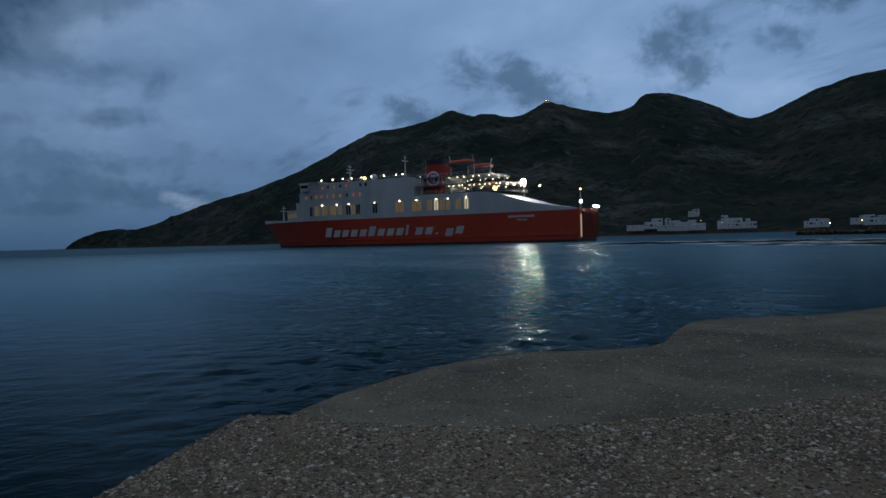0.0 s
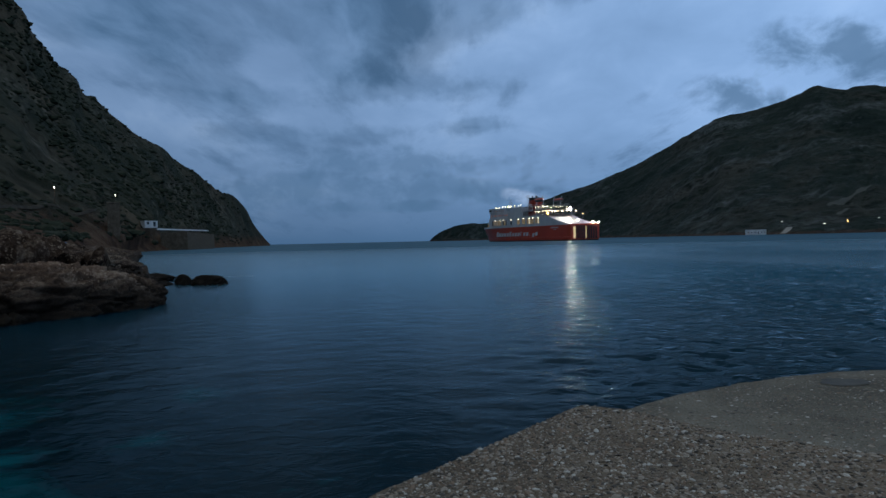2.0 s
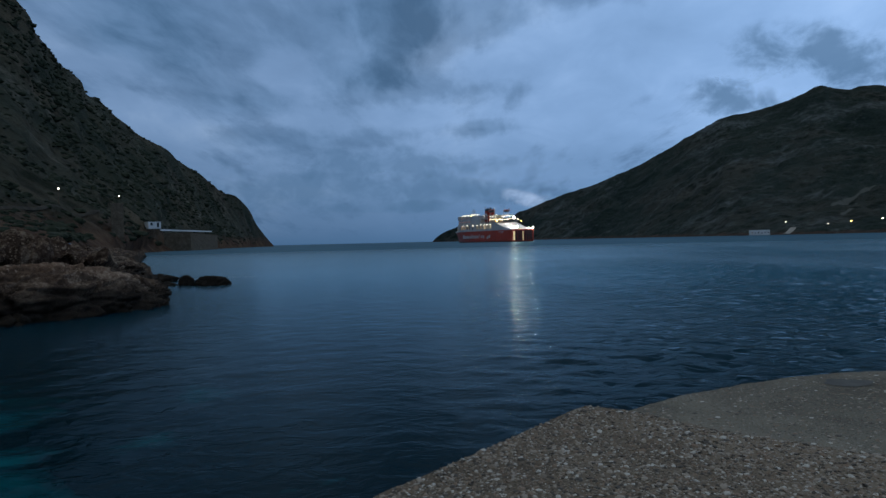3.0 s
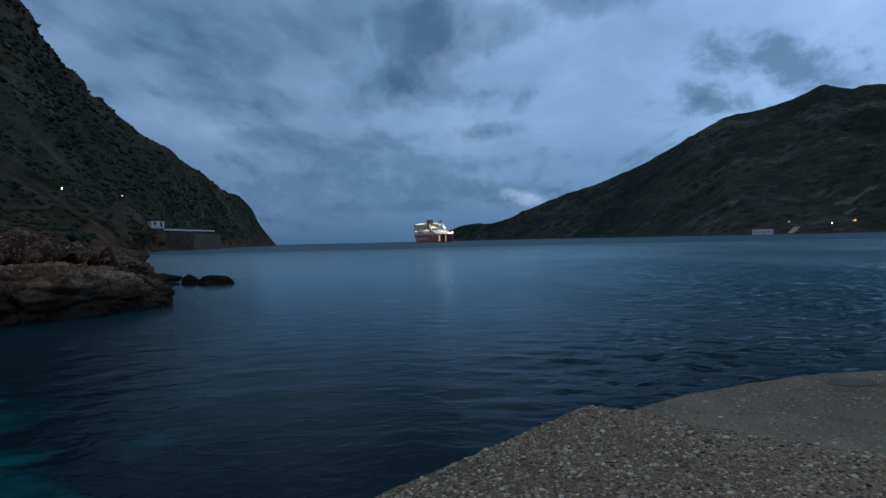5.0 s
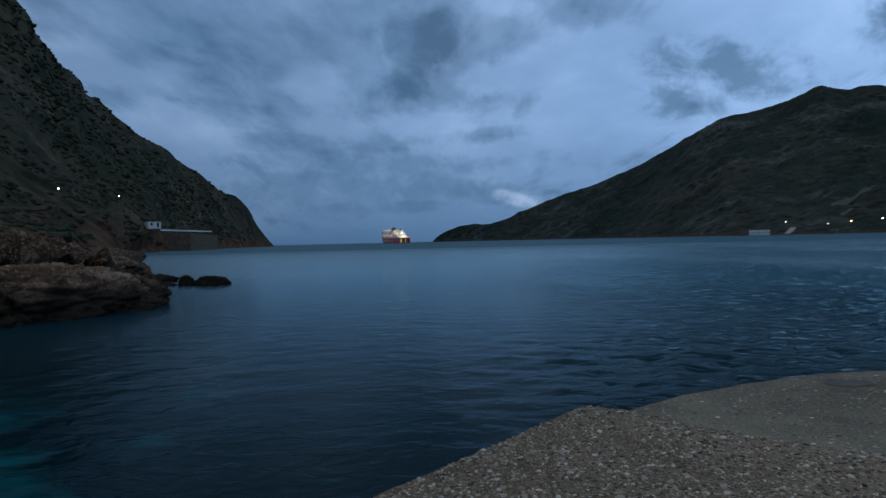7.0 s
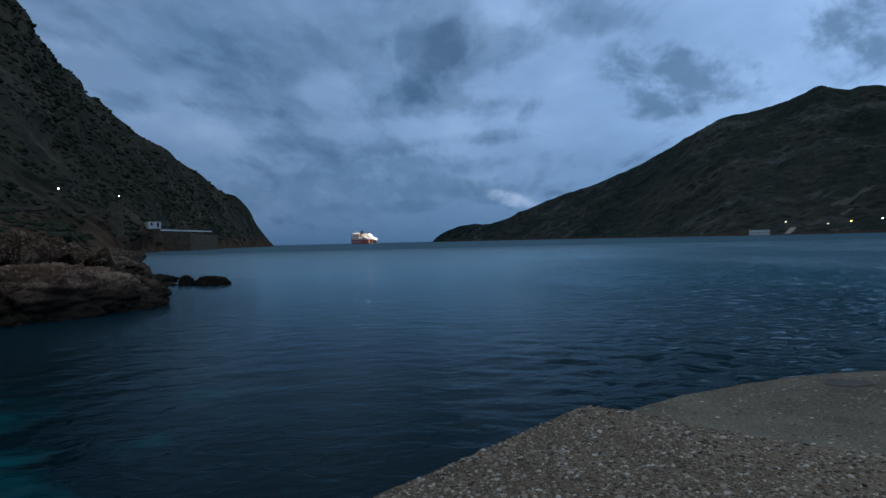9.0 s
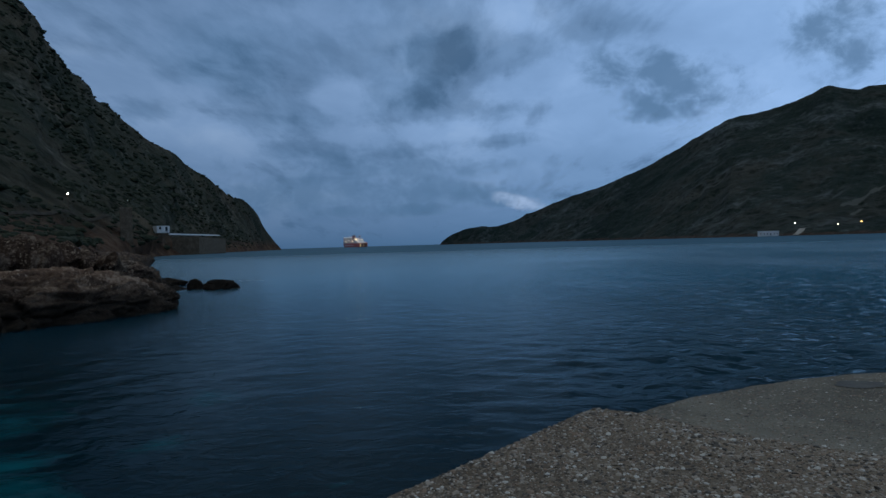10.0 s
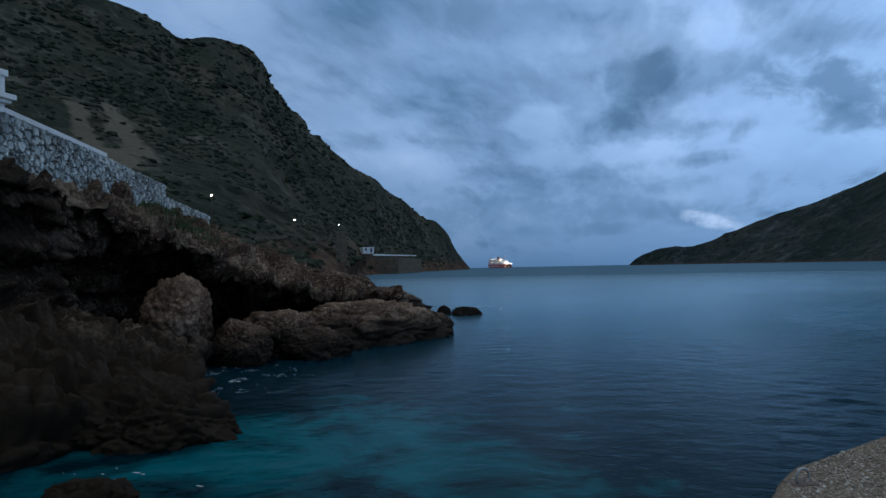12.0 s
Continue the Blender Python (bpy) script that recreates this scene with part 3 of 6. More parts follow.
def build_bushes(height):
    """Thorny cushions all over the near slopes, each a lumpy low dome."""
    rng = random.Random(21)
    shapes = []
    for k in range(10):
        bm = bmesh.new()
        bmesh.ops.create_icosphere(bm, subdivisions=2 if k < 5 else 1, radius=1)
        for v in bm.verts:
            v.co *= 1 + 0.5 * noise.noise(v.co * 2.3 + Vector((k * 5.0, 0, 0))) + 0.2 * noise.noise(v.co * 6.0)
            v.co.z *= 0.7
        shapes.append(([v.co.copy() for v in bm.verts], [[v.index for v in f.verts] for f in bm.faces]))
        bm.free()
    verts, faces = [], []
    for _ in range(30000):
        az, d = rng.uniform(14.5, 62), 60 + 860 * rng.random() ** 1.15
        p = bearing(az, d)
        if noise.noise(Vector((p.x * 0.02, p.y * 0.02, 4))) + noise.noise(Vector((p.x * 0.09, p.y * 0.09, 8))) * 0.6 < rng.uniform(-0.45, 0.35):
            continue
        if az > 30 and d < 330 and rng.random() < 0.5:
            continue
        if any(off_strip(p.x, p.y, strip) < 0.9 for strip in BARE) and rng.random() < 0.85:
            continue
        z = height(p.x, p.y)
        if z < 3.5:
            continue
        r = rng.uniform(0.35, 1.1) * (0.40 + min(d, 500) / 330) * (1.9 if rng.random() < 0.06 else 1)
        m = Matrix.LocRotScale((p.x, p.y, z), Euler((0, 0, rng.uniform(0, 6.28))), (r * rng.uniform(0.9, 1.6), r, r * rng.uniform(0.6, 1.0)))
        vs, fs = shapes[rng.randrange(5) + (5 if d > 200 else 0)]
        base = len(verts)
        verts += [m @ v for v in vs]
        faces += [[base + i for i in f] for f in fs]
    mesh = bpy.data.meshes.new("bushes")
    mesh.from_pydata(verts, [], faces)
    mesh.materials.append(M["leaf"])
    tagged(new("bushes", mesh), "dark thorny bushes scattered over the dry hillside", "bush", kind="stuff")


def build_road(height):
    """The coast track that runs along the slope past the lamps."""
    line = smooth_line([(-71.5, 101), (-83, 132), (-91, 160), (-100, 195), (-108, 226)], 110)
    levels = [height(x, y) for x, y in line]
    rows = []
    for k, (a, b) in enumerate(zip(line, line[1:])):
        side = Vector((-(b[1] - a[1]), b[0] - a[0], 0)).normalized()
        if side.x > 0:
            side = -side
        near = levels[max(0, k - 5):k + 6]
        z = sum(near) / len(near) + 0.2
        p = Vector((a[0], a[1], 0))
        rows.append([tuple(p + side * off + Vector((0, 0, z - drop))) for off, drop in ((-1.0, 0.6), (-0.6, 0.0), (0.9, 0.0), (1.3, 0.6))])
    bm = sheet(rows)
    bmesh.ops.recalc_face_normals(bm, faces=bm.faces[:])
    tagged(part("road", bm, M["track"]), "dusty track along the slope", "road", kind="structure")


# ---- the quay ----
QUAY_Z = 0.6
NEAR_EDGE = [(-9.0, -8.0), (-5.2, -3.6), (-2.6, -0.6), (-1.3, 1.2), (-0.78, 2.4), (-0.45, 3.33), (0.02, 3.96), (0.42, 4.46), (0.80, 4.95), (1.09, 5.26)]
NEAR_SIDE = [(1.09, 5.26), (1.42, 5.03), (1.83, 4.50), (2.70, 3.85), (3.9, 3.42), (4.7, 3.28), (5.7, 3.15), (9.0, 2.9), (16, 2.6)]
FAR_EDGE = [(1.25, 5.1), (1.5, 5.5), (1.95, 5.88), (2.4, 6.13), (2.9, 6.41), (3.4, 6.62), (4.0, 6.76), (4.85, 6.75), (5.6, 6.4), (6.4, 6.3), (7.4, 6.95), (8.6, 7.6), (9.8, 7.3), (11.5, 6.9), (20, 7.5)]


def ragged(points, count, amount, seed):
    out = []
    for i, p in enumerate(smooth_line(points, count)):
        n = noise.noise_vector(Vector((p[0] * 3.1, p[1] * 3.1, seed)))
        m = noise.noise_vector(Vector((p[0] * 14.0, p[1] * 14.0, seed + 5)))
        out.append((p[0] + n.x * amount + m.x * amount * 0.4, p[1] + n.y * amount + m.y * amount * 0.4))
    return out


def slab(name, label, outline, z, foot, mat, lip, seed, cell):
    """A cast slab: an uneven top over its outline, a worn lip, and rough sides down to the foot."""
    bm = bmesh.new()
    ring = [bm.verts.new((x, y, z)) for x, y in outline]
    face = bm.faces.new(ring)
    if face.normal.z < 0:
        face.normal_flip()
    centre = Vector((sum(x for x, y in outline) / len(outline), sum(y for x, y in outline) / len(outline), 0))
    # the sides, in three steps outwards and down
    ringed = ring
    for out, down in ((0.02, lip * 0.4), (0.035, lip), (0.05, (z - foot) * 0.5), (0.02, z - foot)):
        fresh = []
        for i, v in enumerate(ring):
            a, b = ring[i - 1].co, ring[(i + 1) % len(ring)].co
            side = Vector((b.y - a.y, a.x - b.x, 0))
            side = side.normalized() if side.length > 1e-6 else Vector((0, 1, 0))
            if side.dot(v.co - centre) < 0:
                side = -side
            wob = noise.noise(Vector((v.co.x * 2.3, v.co.y * 2.3, down * 4 + seed)))
            fresh.append(bm.verts.new((v.co.x + side.x * (out + wob * 0.04), v.co.y + side.y * (out + wob * 0.04), z - down)))
        for i in range(len(ring)):
            j = (i + 1) % len(ring)
            bm.faces.new((ringed[i], ringed[j], fresh[j], fresh[i]))
        ringed = fresh
    bmesh.ops.recalc_face_normals(bm, faces=bm.faces[:])
    return tagged(part(name, bm, mat), label, "quay", kind="structure")


def build_quay():
    near = ragged(NEAR_EDGE, 90, 0.03, 1) + ragged(NEAR_SIDE, 110, 0.035, 2)[1:] + [(20, -2), (30, -40), (10, -78), (-30, -78), (-16, -20)]
    slab("pavement_near", "rough quay slab of worn concrete set with exposed pebbles", near, QUAY_Z, -1.6, M["aggregate"], 0.05, 3.0, 0.1)
    far = ragged(FAR_EDGE, 150, 0.05, 4) + [(40, 6), (60, -40), (30, -60), (12, -30), (0.6, 1.5)]
    slab("pavement_far", "smoother grey-brown concrete quay slab with a broken edge", far, QUAY_Z - 0.10, -1.6, M["concrete"], 0.06, 8.0, 0.1)


def pebble_mesh(seed, fine):
    bm = bmesh.new()
    bmesh.ops.create_icosphere(bm, subdivisions=fine, radius=1)
    for v in bm.verts:
        v.co *= 1 + 0.55 * noise.noise(v.co * 1.5 + Vector((seed * 3.3, 0, 0)))
        v.co.z *= 0.5
    return bm


def inside(x, y, poly):
    hit = False
    for (ax, ay), (bx, by) in zip(poly, poly[1:] + poly[:1]):
        if (ay > y) != (by > y) and x < (bx - ax) * (y - ay) / (by - ay) + ax:
            hit = not hit
    return hit


def build_pebbles():
    """Pebbles half sunk in the near slab."""
    rng = random.Random(11)
    outline = ragged(NEAR_EDGE, 40, 0.0, 1) + ragged(NEAR_SIDE, 40, 0.0, 2)[1:] + [(16, -2), (10, -9), (-9.5, -9)]
    beyond = ragged(FAR_EDGE, 60, 0.0, 4) + [(14, 2), (1.5, 2)]
    shapes = []
    for k in range(12):
        bm = pebble_mesh(k, 1 if k < 6 else 0)
        mesh = bpy.data.meshes.new("pebble")
        bm.to_mesh(mesh)
        bm.free()
        mesh.materials.append(M["pebble"])
        shapes.append(mesh)
    holder = bpy.data.objects["pavement_near"]
    verts, faces, singles = [], [], 0
    tries = 0
    while tries < 125000:
        tries += 1
        x, y = rng.uniform(-1.6, 6.5), rng.uniform(1.6, 5.4)
        if not inside(x, y, outline):
            continue
        thick = 0.35 + 0.65 * (noise.noise(Vector((x * 1.4, y * 1.4, 9))) * 0.5 + 0.5)
        if rng.random() > thick:
            continue
        r = min(0.024, 0.0045 + rng.expovariate(1 / 0.0036))
        turn = Euler((rng.uniform(-0.4, 0.4), rng.uniform(-0.4, 0.4), rng.uniform(0, 6.28)))
        if r < 0.008 and y < 2.4:
            continue
        m = Matrix.LocRotScale((x, y, QUAY_Z - r * 0.02), turn, (r * rng.uniform(0.9, 1.5), r, r))
        big = r > 0.012 and 0.2 < x < 3.4 and y > 2.2
        mesh = shapes[rng.randrange(6) + (0 if r > 0.013 else 6)]
        if big and singles < 300:
            ob = new("pebble", mesh)
            ob.parent = holder
            ob.matrix_world = m
            singles += 1
        else:
            base = len(verts)
            verts += [m @ v.co for v in mesh.vertices]
            faces += [[base + i for i in p.vertices] for p in mesh.polygons]
    for _ in range(20000):
        # the rest of the slab, behind the stand
        x, y = rng.uniform(-8.0, 9.0), 1.6 - 9.0 * rng.random() ** 1.6
        if not inside(x, y, outline):
            continue
        r = min(0.027, 0.008 + rng.expovariate(1 / 0.0045))
        m = Matrix.LocRotScale((x, y, QUAY_Z - r * 0.08), Euler((0, 0, rng.uniform(0, 6.28))), (r * rng.uniform(0.9, 1.5), r, r))
        mesh = shapes[rng.randrange(6) + 6]
        base = len(verts)
        verts += [m @ v.co for v in mesh.vertices]
        faces += [[base + i for i in p.vertices] for p in mesh.polygons]
    for _ in range(9000):
        # sparser grit on the far slab
        x, y = rng.uniform(1.5, 10.5), rng.uniform(2.9, 7.0)
        if inside(x, y, outline) or not inside(x, y, beyond):
            continue
        r = min(0.022, 0.006 + rng.expovariate(1 / 0.003))
        m = Matrix.LocRotScale((x, y, QUAY_Z - 0.10 - r * 0.1), Euler((0, 0, rng.uniform(0, 6.28))), (r * 1.3, r, r * 0.8))
        mesh = shapes[rng.randrange(6) + 6]
        base = len(verts)
        verts += [m @ v.co for v in mesh.vertices]
        faces += [[base + i for i in p.vertices] for p in mesh.polygons]
    rest = bpy.data.meshes.new("pebbles")
    rest.from_pydata(verts, [], faces)
    rest.materials.append(M["pebble"])
    ob = new("pebbles", rest)
    ob.parent = holder
    tagged(ob, "small grey, brown and white pebbles in the concrete", kind="stuff")


def build_mooring_ring():
    ring = empty("mooring_ring", pose(-0.42, 3.0, QUAY_Z, 0, 0, 35))
    tagged(ring, "rusty iron mooring ring let into the quay", "ring")
    rows = []
    for a in np.linspace(0, 2 * math.pi, 28, endpoint=False):
        rows.append([((0.075 + 0.012 * math.cos(b)) * math.cos(a), 0.012 * math.sin(b), 0.055 + (0.075 + 0.012 * math.cos(b)) * math.sin(a)) for b in np.linspace(0, 2 * math.pi, 10, endpoint=False)])
    part("hoop", sheet(rows + rows[:1], closed=True), M["steel"], ring, smooth=True)
    part("plate", boxes((-0.16, 0.10, -0.10, 0.10, -0.02, 0.008), bevel=0.006), M["iron"], ring, "dark iron plate")


# ---- the rocky shore beside the quay ----
# for each station along the shore: waterline x, y; brow x, y, z; depth of the hollow under the brow; top x, y, z
SHORE = [
    (-9.5, -8, -13, -8, 4.6, 0.0, -17, -8, 5.6), (-9.9, 1, -13.3, 1, 4.7, 0.2, -18, 2, 5.6), (-10.0, 4.3, -14.2, 5, 4.8, 0.4, -18.2, 6, 5.6),
    (-8.9, 6.0, -15.8, 8, 5.0, 0.5, -18.5, 10, 5.6), (-11, 8.7, -16.6, 11, 4.9, 1.1, -19.5, 13, 5.7), (-13.2, 12.1, -16.9, 13.5, 4.4, 3.2, -21, 17, 5.8),
    (-12.8, 14.3, -16.4, 16.3, 3.7, 4.4, -22, 19.5, 5.8), (-11.8, 16.3, -15.7, 19.5, 2.6, 3.4, -23.3, 23, 5.8)]
SHORE_FAR = [
    (-10.6, 18.6, -14.4, 22.3, 1.95, 2.2, -24.5, 26.5, 5.0), (-9.6, 21.5, -12.2, 24, 1.4, 1.2, -26, 30, 4.4), (-10.8, 26, -13.8, 28, 1.3, 0.3, -27.5, 34, 3.2),
    (-14, 33, -17, 35, 0.9, 0.0, -30, 41, 2.6), (-22, 48, -26, 50, 1.0, 0.0, -37, 56, 2.3), (-40, 90, -46, 92, 1.2, 0.0, -60, 104, 2.4), (-72, 165, -78, 167, 1.4, 0.0, -92, 182, 2.6)]


def rock_noise(p, seed):
    """Bedded limestone: ledges, blocks split along joints, pits."""
    q = Vector(p) + Vector((seed * 17.0, 0, 0))
    bed = noise.noise(Vector((q.x * 0.22, q.y * 0.22, q.z * 1.9 + q.x * 0.25)))
    thin = noise.noise(Vector((q.x * 0.5 + 9, q.y * 0.5, q.z * 5.0 + q.x * 0.6)))
    near = noise.voronoi(Vector((q.x, q.y, q.z * 1.2)) * 0.62)[0]
    block = min(0.30, near[1] - near[0])
    small = noise.voronoi(Vector((q.x, q.y, q.z * 1.7)) * 2.3)[0]
    chip = min(0.25, small[1] - small[0])
    return (noise.fractal(q * 0.5, 0.9, 2.1, 4) * 0.26 + math.tanh(bed * 5.0) * 0.27 + math.tanh(thin * 4.0) * 0.08 + block * 1.7 + chip * 0.75 - 0.50
            + noise.fractal(q * 5.0, 0.8, 2.1, 4) * 0.055)


def build_shore():
    stations = smooth_line(SHORE + SHORE_FAR, 820)
    rows = []
    for wx, wy, bx, by, bz, hollow, tx, ty, tz in stations:
        w, b, t = Vector((wx, wy, -0.5)), Vector((bx, by, bz)), Vector((tx, ty, tz))
        inward = Vector((b.x - w.x, b.y - w.y, 0)).normalized()
        toe = w - inward * 1.2 + Vector((0, 0, -1.0))
        bench = w + inward * 0.5 + Vector((0, 0, 0.95))
        shelf = w.lerp(b, 0.55)
        shelf.z = 0.75 + 0.12 * bz - 0.25 * hollow
        cave = b + inward * hollow
        cave.z = 0.9 + 0.25 * bz - 0.38 * hollow
        roof = b + inward * (hollow * 0.8 - 0.1)
        roof.z = bz - 0.35 - 0.25 * bz * min(1, hollow)
        under = b - inward * 0.12
        under.z = bz - 0.22 - 0.1 * hollow
        line = smooth_line([toe, w, bench, shelf, cave, roof, under, b, b.lerp(t, 0.5) + Vector((0, 0, 0.1)), t, t + inward * 3 + Vector((0, 0, 0.1))], 200)
        rows.append([tuple(p) for p in line])
    bm = sheet(rows)
    bmesh.ops.recalc_face_normals(bm, faces=bm.faces[:])
    bm.normal_update()
    shift = [(v, v.normal * rock_noise(v.co, 1)) for v in bm.verts]
    for v, d in shift:
        v.co += d
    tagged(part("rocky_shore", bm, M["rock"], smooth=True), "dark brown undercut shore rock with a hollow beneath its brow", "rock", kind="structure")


def rock(name, label, at, size, turn, seed, fine=6, mat="rock", facets=13, worn=1.0):
    """A block broken along a few planes, its edges worn round, its faces cracked and pitted."""
    rng = random.Random(seed * 7 + 3)
    planes = [(Vector((rng.gauss(0, 1), rng.gauss(0, 1), rng.gauss(0, 1))).normalized(), rng.uniform(0.72, 0.98)) for _ in range(facets)]
    bm = bmesh.new()
    bmesh.ops.create_icosphere(bm, subdivisions=fine, radius=1)
    for v in bm.verts:
        way = v.co.normalized()
        # a soft minimum over the planes keeps the arrises worn
        total = 1.0
        for n, d in planes:
            k = n.dot(way)
            if k > 0.05:
                total += (k / d) ** 22
        q = way + Vector((seed * 9.7, seed * 3.1, 0))
        near = noise.voronoi(q * 2.2)[0]
        small = noise.voronoi(q * 6.0)[0]
        r = 1.12 * total ** (-1 / 22) + 0.13 * noise.noise(q * 1.3) + worn * (0.7 * min(0.16, near[1] - near[0]) - 0.10 + 0.4 * min(0.12, small[1] - small[0])) + 0.11 * noise.fractal(q * 4.0, 0.55, 2.1, 6)
        v.co = Vector((way.x * size[0], way.y * size[1], way.z * size[2])) * r
    ob = part(name, bm, M[mat], smooth=True)
    ob.matrix_world = pose(*at, 0, 0, turn)
    return tagged(ob, label, "rock")


def build_rocks():
    rock("boulder", "large weathered brown boulder under the rock brow", (-14.45, 12.5, 1.3), (0.92, 0.92, 1.12), 20, 1, mat="palerock", facets=10, worn=0.3)
    rock("rock", "long pale brown whale-backed rock along the spit", (-11.7, 19.7, 0.15), (3.15, 1.6, 1.12), 57, 2, mat="palerock", facets=9, worn=1.1)
    rock("rock", "pale-topped brown rock at the end of the spit", (-10.1, 22.2, 0.12), (1.2, 0.95, 0.70), 70, 3, mat="palerock")
    rock("rock", "brown block of shore rock by the water", (-13.8, 17.2, 0.5), (1.4, 1.1, 0.8), 40, 4, mat="palerock")
    rock("rock", "rounded brown shore rock by the boulder", (-13.0, 13.4, 0.55), (0.85, 0.75, 0.72), 10, 5, mat="palerock", worn=0.4)
    rock("rock", "pale-topped brown rock among the fallen blocks", (-12.5, 15.0, 0.85), (0.85, 0.65, 0.55), 35, 14, mat="palerock", worn=0.5)
    rock("rock", "squared brown block with its foot in the water", (-11.5, 15.2, 0.22), (1.05, 0.75, 0.62), 30, 6, mat="palerock", worn=0.4)
    rock("rock", "cracked rock ledge over the water", (-14.3, 25.4, 0.9), (3.0, 1.6, 0.8), 65, 7)
    rock("islet", "small dark wet rock standing in the water", (-11.3, 33.4, 0.02), (0.80, 0.6, 0.40), 15, 8, 5)
    rock("islet", "tiny dark wet rock standing in the water", (-12.75, 33.8, 0.0), (0.34, 0.34, 0.44), 40, 9, 5)
    rock("islet", "low wet rocks awash between the spit and the islets", (-13.9, 33.6, -0.06), (0.8, 0.5, 0.26), 70, 12, 5)
    rock("islet", "low dark rock off the end of the spit", (-16.4, 38.5, 0.0), (1.6, 0.8, 0.42), 150, 13, 5)
    rock("rock", "dark wet rock at the foot of the cliff", (-9.9, 5.6, -0.1), (1.5, 1.3, 0.9), 10, 10)
    rock("rock", "brown sunken rock just breaking the surface", (-8.2, 2.6, -0.16), (0.62, 0.5, 0.42), 0, 11, 5)


# ---- the rubble wall on the slope ----
def stone_piece(seed, w, h, d):
    """One rough stone: a many-sided block with knocked-off corners."""
    rng = random.Random(seed)
    n = rng.choice((5, 6, 7))
    front = []
    for i in range(n):
        a = 2 * math.pi * (i + rng.uniform(-0.25, 0.25)) / n
        k = 1 / max(abs(math.cos(a)), abs(math.sin(a))) ** 0.6
        front.append((math.cos(a) * w / 2 * k * rng.uniform(0.85, 1.0), math.sin(a) * h / 2 * k * rng.uniform(0.85, 1.0)))
    bm = bmesh.new()
    back = [bm.verts.new((x, d * 0.5, z)) for x, z in front]
    mid = [bm.verts.new((x, -d * 0.2, z)) for x, z in front]
    face = [bm.verts.new((x * 0.9, -d * rng.uniform(0.36, 0.58), z * 0.9)) for x, z in front]
    for a, b in ((back, mid), (mid, face)):
        for i in range(n):
            bm.faces.new((a[i], a[(i + 1) % n], b[(i + 1) % n], b[i]))
    bm.faces.new(face)
    bmesh.ops.recalc_face_normals(bm, faces=bm.faces[:])
    mesh = bpy.data.meshes.new("stone")
    bm.to_mesh(mesh)
    bm.free()
    mesh.materials.append(M["masonry"])
    return mesh


# ends of the wall's stretches on plan, with the heights of foot and top
WALL = [(-17.6, 2.0, 5.2, 7.15), (-18.2, 10.2, 5.2, 7.1), (-20.6, 16.5, 5.3, 7.0), (-23.4, 23.2, 5.2, 6.9), (-25.9, 30.2, 4.6, 6.0)]


